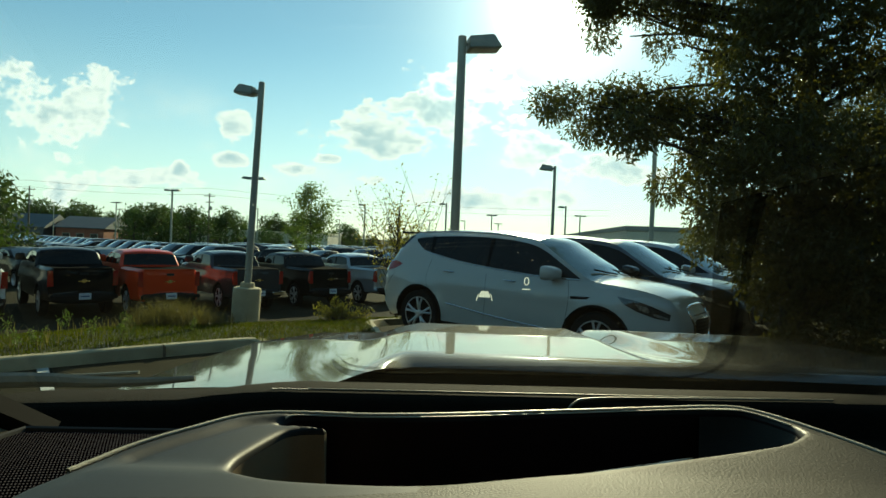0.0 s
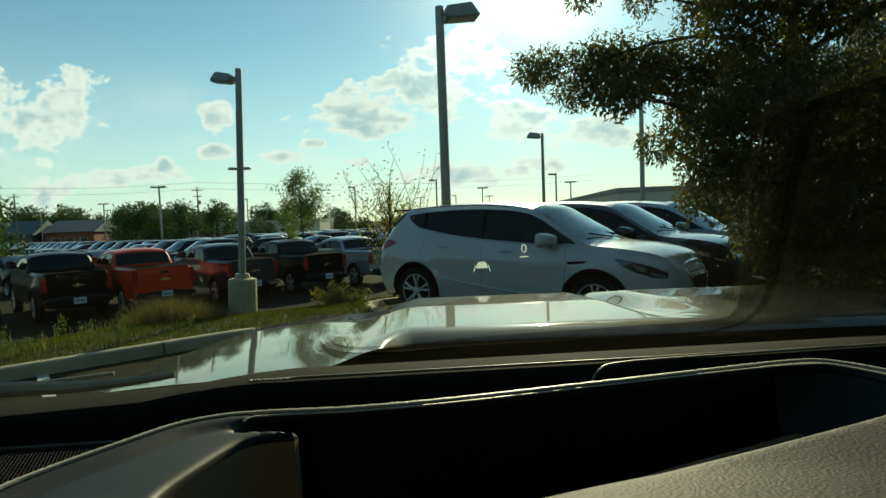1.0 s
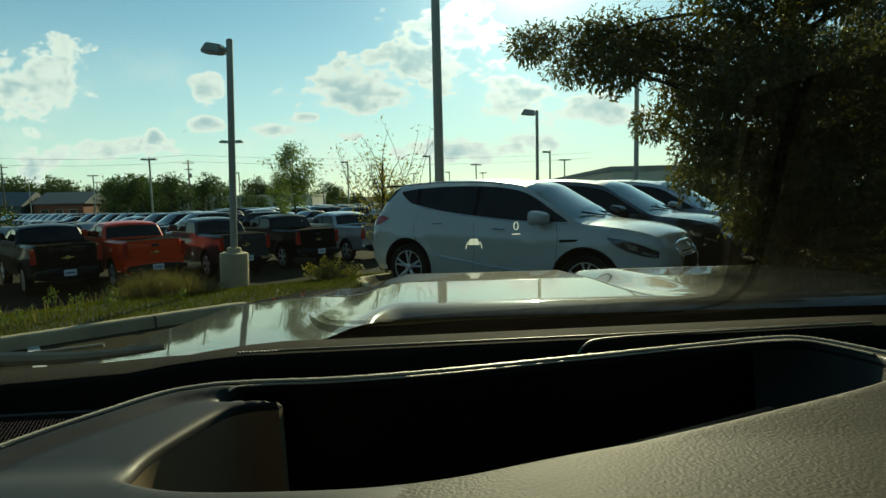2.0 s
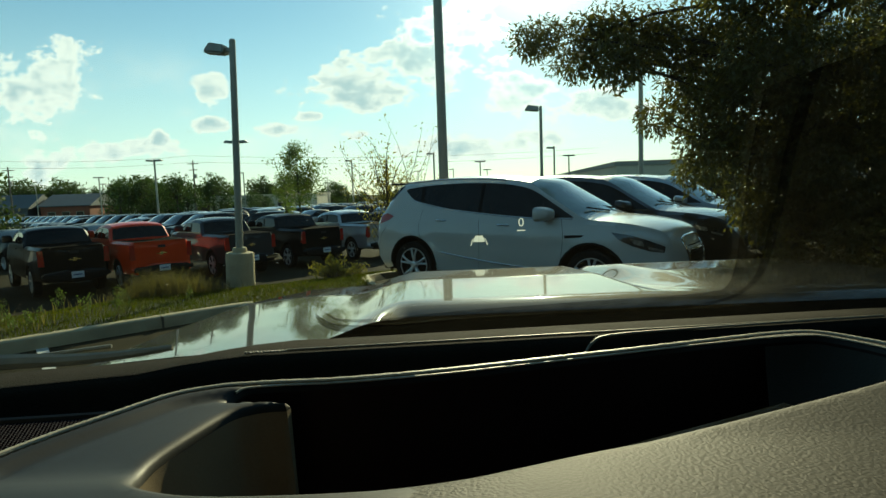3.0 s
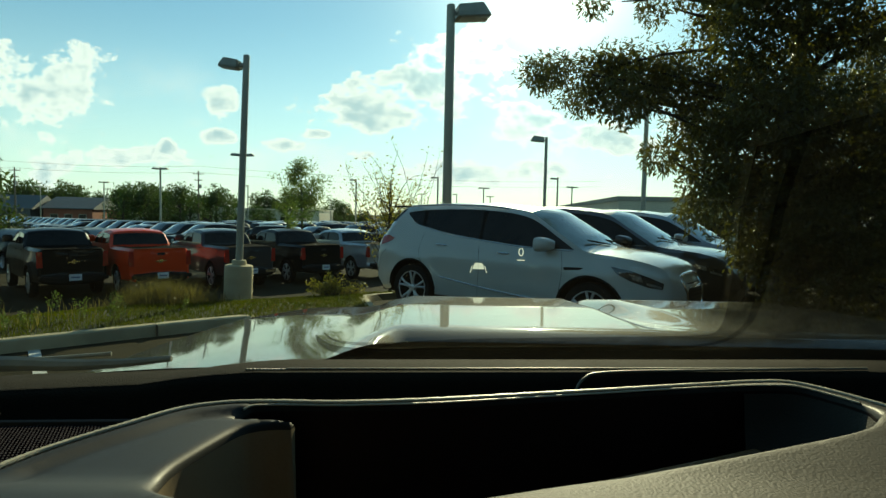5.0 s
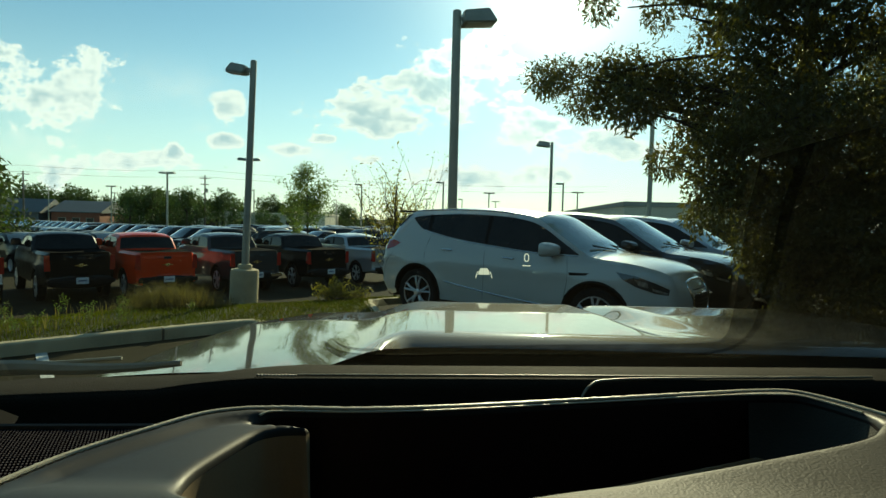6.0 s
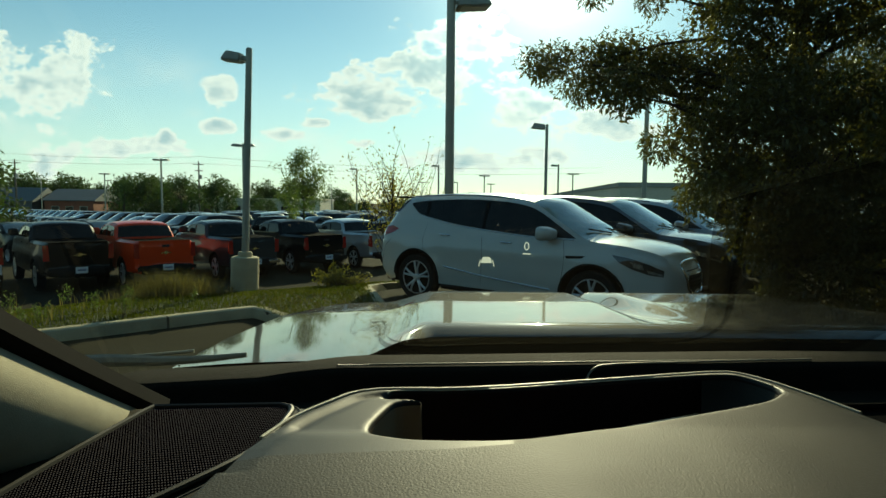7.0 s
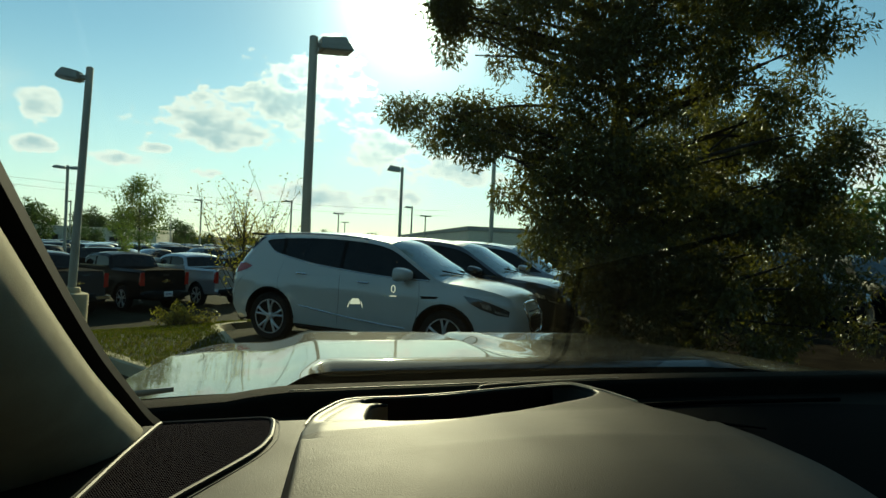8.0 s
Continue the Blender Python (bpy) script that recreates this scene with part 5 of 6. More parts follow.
for k, (x, y, h) in enumerate(((-4.87, 6.99, 0.30), (-4.0, 7.2, 0.42), (-4.04, 7.55, 0.36), (-4.84, 6.65, 0.28), (-4.6, 7.64, 0.30), (-5.3, 7.1, 0.34), (-6.0, 7.4, 0.4), (-5.6, 8.6, 0.36), (-3.7, 8.6, 0.25))):
    make_weed((x, y), h, 200 + k)

far_kinds = [make_far_tree(60 + k, 9.0 + k, 8.0 + 1.5 * k) for k in range(3)]
rng = np.random.default_rng(77)
spots = [(-27.2, 34, 0.62), (-31, 38, 0.6)]
spots += [(x, 118 + rng.uniform(-8, 22), rng.uniform(0.75, 1.0)) for x in np.linspace(-66, -50, 6)]
spots += [(x, 178 + rng.uniform(-6, 20), rng.uniform(0.75, 1.05)) for x in np.linspace(-150, -30, 26)]
spots += [(x, 150 + rng.uniform(-10, 30), rng.uniform(0.35, 0.6)) for x in np.linspace(-44, 30, 22)]
spots += [(x, 95 + rng.uniform(-10, 10), rng.uniform(0.28, 0.4)) for x in (-3, 2, 5, -30, -26)]
spots += [(x, 152 + rng.uniform(-4, 8), rng.uniform(0.85, 1.1)) for x in np.linspace(-128, -72, 13)]
spots += [(34, 26, 0.6), (40, 30, 0.7), (46, 24, 0.6), (30, 34, 0.5)]
for k, (x, y, s) in enumerate(spots):
    m = pose(x, y, float(lie(x, y)), 0, 0, rng.uniform(0, 360))
    ob = copy_thing(far_kinds[k % 3], m)
    ob.scale = (s, s, s)
for ob in far_kinds:
    ob.matrix_world = pose(rng.uniform(-150, -120), 160, float(lie(-135, 160)))
# ---- vehicles ----
# Side outlines run from the rear bumper over the roof to the front bumper: ahead of the rear axle, height.
CROSSOVER = dict(
    axle=3.07, tyre=0.39, arch=0.475, half=0.985, roof_in=0.29, belt=1.10, sill=0.25,
    outline=[(-0.70, 0.27), (-0.81, 0.40), (-0.86, 0.55), (-0.87, 0.78), (-0.85, 0.98), (-0.81, 1.14), (-0.71, 1.36), (-0.585, 1.58), (-0.50, 1.685), (-0.25, 1.74),
             (0.15, 1.772), (0.60, 1.792), (1.10, 1.795), (1.60, 1.762), (1.98, 1.695), (2.35, 1.50), (2.66, 1.33), (2.93, 1.195), (3.25, 1.16), (3.55, 1.13), (3.83, 1.075),
             (4.00, 0.99), (4.07, 0.82), (4.08, 0.62), (4.07, 0.45), (3.99, 0.33), (3.84, 0.265)],
    cuts=dict(rear_bumper=(0, 3), tailgate=(3, 6), rear_glass=(6, 8), roof=(8, 14), windscreen=(14, 17), hood=(17, 22), front=(22, 26)),
    window=[(2.80, 1.205), (2.50, 1.375), (2.14, 1.57), (1.86, 1.655), (1.45, 1.70), (0.90, 1.715), (0.40, 1.70), (0.10, 1.68), (-0.14, 1.655), (-0.30, 1.62), (-0.20, 1.535),
            (-0.06, 1.455), (0.20, 1.395), (0.70, 1.315), (1.40, 1.250), (2.1, 1.205)],
    pillars=[[(1.26, 1.10), (1.22, 1.74)], [(0.14, 1.15), (0.06, 1.74)]],
    seams=[[(2.62, 1.18), (2.66, 0.9), (2.60, 0.34)], [(1.27, 1.16), (1.30, 0.8), (1.27, 0.32)], [(0.16, 1.30), (0.14, 0.95), (0.40, 0.62), (0.48, 0.36)], [(-0.58, 1.02), (-0.72, 0.85), (-0.78, 0.62)]],
    handles=[(1.70, 1.085), (0.56, 1.135)], mirror=(2.38, 1.19), crown=dict(front=0.16, hood=0.05, windscreen=0.13, roof=0.04, rear_glass=0.08, tailgate=0.10, rear_bumper=0.12))
PICKUP = dict(
    axle=3.26, tyre=0.38, arch=0.46, half=0.94, roof_in=0.18, belt=1.29, sill=0.42,
    outline=[(-0.98, 0.42), (-1.14, 0.44), (-1.17, 0.52), (-1.15, 0.60), (-1.03, 0.62), (-1.02, 0.95), (-1.01, 1.24), (-0.97, 1.275), (-0.2, 1.28), (0.62, 1.285), (0.70, 1.30),
             (0.80, 1.45), (0.92, 1.60), (1.05, 1.66), (1.45, 1.70), (1.95, 1.69), (2.30, 1.63), (2.70, 1.45), (3.02, 1.32), (3.40, 1.28), (3.85, 1.20), (4.08, 1.08), (4.16, 0.88),
             (4.18, 0.62), (4.12, 0.42), (3.98, 0.36)],
    cuts=dict(rear_bumper=(0, 4), tailgate=(4, 7), bed=(7, 9), rear_glass=(10, 12), roof=(12, 16), windscreen=(16, 18), hood=(18, 21), front=(21, 25)),
    window=[(2.66, 1.345), (2.45, 1.46), (2.22, 1.565), (1.80, 1.615), (1.30, 1.615), (1.02, 1.575), (0.94, 1.48), (0.90, 1.345), (1.4, 1.325), (2.1, 1.325)],
    pillars=[[(1.72, 1.29), (1.74, 1.64)]],
    seams=[[(2.75, 1.30), (2.78, 0.9), (2.72, 0.46)], [(1.74, 1.29), (1.76, 0.8), (1.74, 0.46)], [(0.80, 1.29), (0.84, 0.85), (1.0, 0.46)], [(0.66, 1.25), (0.67, 0.8), (0.66, 0.5)]],
    handles=[(1.90, 1.17), (1.0, 1.17)], mirror=(2.40, 1.36), crown=dict(front=0.16, hood=0.05, windscreen=0.09, roof=0.05, rear_glass=0.03, tailgate=0.03, rear_bumper=0.06, bed=-0.06))
WAGON = dict(
    axle=2.95, tyre=0.39, arch=0.46, half=1.0, roof_in=0.22, belt=1.18, sill=0.38,
    outline=[(-0.98, 0.42), (-1.12, 0.50), (-1.13, 0.70), (-1.08, 0.95), (-1.05, 1.20), (-0.96, 1.60), (-0.82, 1.80), (-0.40, 1.87), (0.5, 1.90), (1.2, 1.88), (1.62, 1.82),
             (2.05, 1.52), (2.45, 1.27), (2.9, 1.23), (3.4, 1.18), (3.75, 1.10), (3.88, 0.95), (3.92, 0.65), (3.86, 0.42), (3.72, 0.34)],
    cuts=dict(rear_bumper=(0, 2), tailgate=(2, 4), rear_glass=(4, 6), roof=(6, 10), windscreen=(10, 12), hood=(12, 15), front=(15, 19)),
    window=[(2.12, 1.24), (1.85, 1.48), (1.55, 1.70), (1.0, 1.76), (0.0, 1.76), (-0.65, 1.70), (-0.82, 1.45), (-0.78, 1.24), (0.5, 1.21), (1.4, 1.21)],
    pillars=[[(1.1, 1.18), (1.12, 1.80)], [(0.05, 1.18), (0.05, 1.80)]],
    seams=[[(2.25, 1.22), (2.28, 0.9), (2.2, 0.42)], [(1.12, 1.2), (1.14, 0.8), (1.12, 0.42)]],
    handles=[(1.3, 1.08), (0.2, 1.08)], mirror=(1.85, 1.26), crown=dict(front=0.15, hood=0.05, windscreen=0.10, roof=0.06, rear_glass=0.05, tailgate=0.06, rear_bumper=0.08))


def make_wheel(root, spec, x, y, fine):
    side = 1 if x > 0 else -1
    r = spec["tyre"]
    rim = r * 0.72
    n = 36 if fine else 16
    v, f = lathe([(rim, -0.11), (r * 0.93, -0.115), (r, -0.085), (r, 0.085), (r * 0.93, 0.115), (rim * 1.02, 0.105), (rim, 0.07)], n, "x")
    wheel = part("wheel", mesh("wheel", [(x + side * a, y + b, r + c) for a, b, c in v], f, TYRE), root)
    v, f = lathe([(rim, 0.08), (rim * 0.97, 0.10), (rim * 0.92, 0.085), (rim * 0.90, 0.03), (rim * 0.3, 0.01), (0.0, 0.01)], n, "x")
    part("rim", mesh("rim", [(x + side * a, y + b, r + c) for a, b, c in v], f, CLADDING if fine else ALLOY), wheel)
    spokes = []
    for k in range(5 if fine else 0):
        for s in (-0.16, 0.16):
            a0, a1 = k * 2 * math.pi / 5 + 0.3 + s * 0.5, k * 2 * math.pi / 5 + 0.3 + s * 1.25
            p = [(0.075, 0.03 * rim * math.cos(a0) / 0.03 * 0.16, rim * 0.16 * math.sin(a0)), (0.095, rim * 0.55 * math.cos(a1 * 0.5 + a0 * 0.5), rim * 0.55 * math.sin(a1 * 0.5 + a0 * 0.5)),
                 (0.088, rim * 0.95 * math.cos(a1), rim * 0.95 * math.sin(a1))]
            spokes.append(tube(spline(p, 6), [0.022, 0.02, 0.019, 0.018, 0.018, 0.02], 6))
    if fine:
        spokes.append(lathe([(0.06, 0.05), (0.06, 0.10), (0.045, 0.108), (0.0, 0.108)], 16, "x"))
        spokes.append(lathe([(rim, 0.085), (rim * 0.99, 0.104), (rim * 0.945, 0.104), (rim * 0.94, 0.085)], n, "x"))
        v, f = joined(*spokes)
        part("spokes", mesh("spokes", [(x + side * a, y + b, r + c) for a, b, c in v], f, ALLOY), wheel)


def make_vehicle(name, spec, body, label, fine=True, group="", detail=None):
    """A road vehicle: two flanks cut to their outline, and the skins that cross from flank to flank."""
    root = thing(name, Matrix(), label, "pickup truck" if spec is PICKUP else "car", group)
    top = np.array(spec["outline"])
    # round the outline off between its corners
    smooth = spline(top, (len(top) - 1) * (6 if fine else 3) + 1)
    per = 6 if fine else 3
    r_edge = 0.075

    def half(y, z):
        y, z = np.asarray(y, float), np.asarray(z, float)
        w = np.full(np.broadcast(y, z).shape, spec["half"])
        w = w - spec["roof_in"] * np.clip((z - spec["belt"]) / 0.65, 0, 1.2) ** 1.15
        w = w - 0.035 * np.clip((z - 0.78) / 0.35, 0, 1) ** 2 - 0.05 * np.clip((0.62 - z) / 0.3, 0, 1) ** 2
        w = w + 0.012 * np.exp(-((z - 0.92) / 0.06) ** 2)
        front = top[:, 0].max()
        w = w - 0.20 * np.clip((y - front + 1.0) / 1.0, 0, 1.2) ** 2.4
        w = w - 0.10 * np.clip((0.1 - y) / 1.15, 0, 1.2) ** 2
        for ax in (0.0, spec["axle"]):
            d = np.hypot(y - ax, z - spec["tyre"])
            w = w + 0.022 * np.exp(-((d - spec["arch"] - 0.02) / 0.07) ** 2)
        return w

    def edge_half(p):
        return half(p[:, 0], p[:, 1]) - r_edge

    # flanks
    def arch(ax):
        a = np.linspace(-0.12, math.pi + 0.12, 26 if fine else 12)
        return np.c_[ax + spec["arch"] * np.cos(a), spec["tyre"] + spec["arch"] * np.sin(a)]

    low = [p for p in arch(spec["axle"]) if p[1] > spec["sill"]] + [p for p in arch(0.0) if p[1] > spec["sill"]]
    ring = np.vstack([smooth, low])
    glass_ring = spline(spec["window"] + spec["window"][:1], (4 if fine else 2) * len(spec["window"]) + 1)[:-1]
    v, f = filled(ring, 0.075 if fine else 0.2, [glass_ring])
    d = distance(v, smooth)
    w = half(v[:, 0], v[:, 1]) - r_edge * (1 - np.sqrt(np.maximum(0, 1 - (1 - np.minimum(d, r_edge) / r_edge) ** 2)))
    both = [(s * a, *b) for s in (-1, 1) for a, b in zip(w, v)]
    faces = list(f) + [tuple(i + len(v) for i in t) for t in f]
    shell = part("body", mesh("body", both, faces, body), root)
    # side glass
    gv, gf = filled(glass_ring, 0.12 if fine else 0.3)
    gw = half(gv[:, 0], gv[:, 1]) - 0.012
    for s in (-1, 1):
        part("side_window", mesh("side_window", [(s * a, *b) for a, b in zip(gw, gv)], gf, TINTED), root, "dark tinted side glass")
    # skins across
    mats = dict(rear_bumper=CLADDING if spec is not CROSSOVER else body, tailgate=body, rear_glass=TINTED, roof=body, windscreen=SKYLIT_SCREEN if spec is CROSSOVER else SCREEN_DIM, hood=body, front=body, bed=BEDLINER)
    spans = np.linspace(-1, 1, 17 if fine else 7)
    tang = np.gradient(smooth, axis=0)
    tang /= np.linalg.norm(tang, axis=1)[:, None] + 1e-9
    normal = np.c_[-tang[:, 1], tang[:, 0]]
    flat = edge_half(smooth)
    bulge = np.zeros(len(smooth))
    for key, (a, b) in spec["cuts"].items():
        bulge[a * per: b * per + 1] = spec["crown"][key]
    k = np.ones(7 if fine else 3) / (7 if fine else 3)
    bulge = np.convolve(np.pad(bulge, len(k) // 2, mode="edge"), k, "valid")

    def skin(a, b, lift=0.0):
        verts = []
        for i in range(a, b + 1):
            for u in spans:
                q = smooth[i] + normal[i] * (bulge[i] * (1 - abs(u) ** 2.2) + lift)
                verts.append((u * flat[i], *q))
        return verts, grid_faces(b - a + 1, len(spans))

    covered = 0
    for key, (a, b) in spec["cuts"].items():
        sv, sf = skin(a * per, b * per)
        part(key, mesh(key, sv, sf, mats[key]), root)
        if a * per > covered:
            sv, sf = skin(covered, a * per)
            part("panel", mesh("panel", sv, sf, body), root)
        covered = b * per
    # underside, wheel wells and wheels
    b = box(0, spec["axle"] / 2, spec["sill"] + 0.10, spec["half"] * 1.7, spec["axle"] + 1.5, 0.16, 0.03)
    part("underbody", mesh("underbody", b[0], b[1], BLACK), root)
    for ax in (0.0, spec["axle"]):
        a = np.linspace(0, math.pi, 14)
        for s in (-1, 1):
            rr = spec["arch"] + 0.005
            verts = [(s * xx, ax + rr * math.cos(t), spec["tyre"] + rr * math.sin(t)) for xx in (0.55, spec["half"] - 0.03) for t in a]
            verts += [(s * 0.56, ax, spec["tyre"])]
            faces = grid_faces(2, 14) + [(28, i, i + 1) for i in range(13)]
            part("wheel_well", mesh("wheel_well", verts, faces, BLACK), root)
            make_wheel(root, spec, s * (spec["half"] - 0.12), ax, fine)

    def patch(nm, poly, mat, lift, sides=(-1, 1), parent=None, label=""):
        pv, pf = filled(np.array(poly), 0.06)
        pw = half(pv[:, 0], pv[:, 1])
        dd = distance(pv, smooth)
        pw = pw - r_edge * (1 - np.sqrt(np.maximum(0, 1 - (1 - np.minimum(dd, r_edge) / r_edge) ** 2))) + lift
        for s in sides:
            part(nm, mesh(nm, [(s * a, *b) for a, b in zip(pw, pv)], pf, mat), parent or root, label)

    def line(nm, pts, mat, radius, lift=0.0, sides=(-1, 1), parent=None):
        p = spline(pts, 14)
        w_ = half(p[:, 0], p[:, 1]) + lift
        for s in sides:
            tv, tf = tube(np.c_[s * w_, p], radius, 6)
            part(nm, mesh(nm, tv, tf, mat), parent or root)

    for p0, p1 in spec["pillars"]:
        patch("window_post", [(p0[0] - 0.035, p0[1] + 0.04), (p0[0] + 0.035, p0[1] + 0.04), (p1[0] + 0.035, p1[1] - 0.05), (p1[0] - 0.035, p1[1] - 0.05)], CLADDING, -0.004)

    def end_y(z, x, rear=False):
        """Where the front or rear skin lies at a height and a place across."""
        n2 = len(smooth) // 2
        seg = smooth[:n2] if rear else smooth[n2:]
        bl, fl = (bulge[:n2], flat[:n2]) if rear else (bulge[n2:], flat[n2:])
        keep = (seg[:, 0] < (-0.5 if rear else -9)) | (not rear)
        seg, bl, fl = seg[keep], bl[keep], fl[keep]
        i = np.argsort(seg[:, 1])
        yy, bb, ff = (np.interp(z, seg[i, 1], q[i]) for q in (seg[:, 0], bl, fl))
        t = 1 - np.minimum(1, np.abs(x) / ff) ** 2.2
        return yy + (-1 if rear else 1) * bb * t

    def end_patch(nm, poly, mat, lift, rear=False, parent=None, label="", mirror=False):
        pv, pf = filled(np.array(poly, float), 0.07)
        yy = end_y(pv[:, 1], pv[:, 0], rear) + (-1 if rear else 1) * lift
        for s in ((1, -1) if mirror else (1,)):
            part(nm, mesh(nm, [(s * a[0], b_, a[1]) for a, b_ in zip(pv, yy)], pf, mat), parent or root, label)

    if detail:
        detail(root, spec, dict(patch=patch, line=line, end_patch=end_patch, end_y=end_y, half=half, smooth=smooth, fine=fine, body=body))
    if fine:
        for pts in spec["seams"]:
            line("door_seam", pts, SEAM, 0.004, -0.002)
        for y, z in spec["handles"]:
            for s in (-1, 1):
                w_ = float(half(y, z))
                p = spline([(s * (w_ - 0.004), y - 0.10, z + 0.004), (s * (w_ + 0.03), y - 0.07, z + 0.006), (s * (w_ + 0.036), y, z + 0.006), (s * (w_ + 0.03), y + 0.07, z + 0.002), (s * (w_ - 0.004), y + 0.10, z)], 14)
                tv, tf = tube(p, 0.012, 8)
                part("door_handle", mesh("door_handle", tv, tf, CHROME if spec is CROSSOVER else body), root)
    # mirrors
    my, mz = spec["mirror"]
    for s in (-1, 1):
        w_ = float(half(my, mz))
        bm = bmesh.new()
        bmesh.ops.create_uvsphere(bm, u_segments=16 if fine else 8, v_segments=10 if fine else 6, radius=1.0)
        for q in bm.verts:
            c = Vector([math.copysign(abs(k) ** 0.65, k) for k in q.co])
            q.co = Vector((s * (w_ + 0.15 + 0.13 * c.x), my + (0.15 if c.y > 0 else 0.05) * c.y - 0.05 * c.x * s, mz + 0.07 + 0.105 * (1 - 0.35 * max(0.0, c.y)) * (abs(c.z) ** 0.7) * (1 if c.z > 0 else -1)))
        bm.verts.index_update()
        mv, mf = [tuple(q.co) for q in bm.verts], [tuple(q.index for q in g.verts) for g in bm.faces]
        bm.free()
        cap = part("mirror", mesh("mirror", mv, mf, body), root)
        tv, tf = tube([(s * (w_ - 0.05), my + 0.02, mz - 0.03), (s * (w_ + 0.08), my, mz + 0.0)], [0.03, 0.025], 8)
        part("mirror_arm", mesh("mirror_arm", tv, tf, CLADDING), cap)
    return root


def crossover_detail(root, spec, h):
    patch, line, end_patch = h["patch"], h["line"], h["end_patch"]
    # lamps at the corners
    patch("headlight", [(3.34, 1.025), (3.58, 0.995), (3.82, 0.925), (4.00, 0.85), (3.99, 0.77), (3.83, 0.785), (3.61, 0.85), (3.44, 0.93)], DARK_LENS, 0.006, label="swept clear headlight")
    patch("headlight_reflector", [(3.58, 0.95), (3.74, 0.915), (3.76, 0.85), (3.64, 0.87)], CLEAR_LENS, 0.009)
    patch("headlight_strip", [(3.80, 0.85), (3.98, 0.805), (3.97, 0.775), (3.81, 0.815)], CLEAR_LENS, 0.009)
    patch("tail_light", [(-0.82, 1.10), (-0.76, 1.235), (-0.60, 1.235), (-0.44, 1.19), (-0.55, 1.12), (-0.74, 1.06), (-0.83, 1.05)], RED_LENS, 0.008, label="wraparound red tail light")
    patch("rear_quarter_pane", [(-0.47, 1.655), (-0.36, 1.69), (-0.43, 1.61), (-0.56, 1.46), (-0.62, 1.47)], TINTED, 0.004)
    patch("fender_vent", [(2.68, 0.965), (2.98, 0.98), (2.93, 0.945), (2.70, 0.925)], CLADDING, 0.006)
    # dark sill and arch trims, bright strips
    line("sill_trim", [(0.52, 0.30), (1.5, 0.285), (2.56, 0.30)], CLADDING, 0.055, -0.03)
    line("bright_strip", [(0.58, 0.63), (1.5, 0.525), (2.45, 0.455)], CHROME, 0.009, 0.008)
    line("window_strip", [(-0.10, 1.455), (0.20, 1.382), (0.70, 1.302), (1.40, 1.237), (2.1, 1.192), (2.78, 1.19)], CHROME, 0.007, 0.002)
    for ax in (0.0, spec["axle"]):
        a = np.linspace(0.05, math.pi - 0.05, 9)
        line("arch_trim", [(ax + 0.48 * math.cos(t), spec["tyre"] + 0.48 * math.sin(t)) for t in a], CLADDING, 0.02, -0.008)
    line("roof_rail", [(-0.30, 1.735), (0.10, 1.765), (0.60, 1.785), (1.30, 1.775), (1.62, 1.745)], CHROME, 0.014, 0.005)
    # grille with its bright ring and winged bar
    end_patch("grille", [(-0.44, 0.87), (-0.30, 0.93), (0.30, 0.93), (0.44, 0.87), (0.38, 0.61), (0.22, 0.53), (-0.22, 0.53), (-0.38, 0.61)], SEAM, 0.006, label="black grille with a bright ring")
    ringp = spline([(-0.45, 0.875), (-0.30, 0.94), (0.0, 0.95), (0.30, 0.94), (0.45, 0.875), (0.39, 0.60), (0.22, 0.52), (0.0, 0.51), (-0.22, 0.52), (-0.39, 0.60), (-0.45, 0.875)], 60)
    yy = h["end_y"](ringp[:, 1], ringp[:, 0])
    tv, tf = tube(np.c_[ringp[:, 0], yy + 0.008, ringp[:, 1]], 0.018, 8, False)
    part("grille_ring", mesh("grille_ring", tv, tf, CHROME), root)
    for z in (0.83, 0.78, 0.73, 0.68, 0.63):
        xs = np.linspace(-0.36 + (0.87 - z) * 0.2, 0.36 - (0.87 - z) * 0.2, 9)
        tv, tf = tube(np.c_[xs, h["end_y"](np.full(9, z), xs) + 0.012, np.full(9, z)], 0.008 if z != 0.78 else 0.016, 6)
        part("grille_bar", mesh("grille_bar", tv, tf, CHROME if z == 0.78 else CLADDING), root)
    end_patch("air_intake", [(-0.60, 0.43), (0.60, 0.43), (0.52, 0.34), (-0.52, 0.34)], CLADDING, 0.006)
    end_patch("fog_light", [(0.50, 0.53), (0.72, 0.57), (0.74, 0.47), (0.56, 0.45)], CLADDING, 0.008, mirror=True)
    # wipers on the windscreen
    for x0 in (-0.55, 0.05):
        tv, tf = tube([(x0, 3.0, 1.27), (x0 + 0.55, 2.86, 1.335)], 0.012, 6)
        part("wiper", mesh("wiper", tv, tf, BLACK), root)
    b = box(0, -0.60, 1.725, 1.22, 0.26, 0.035, 0.014)
    part("spoiler", mesh("spoiler", b[0], b[1], CLADDING), root)


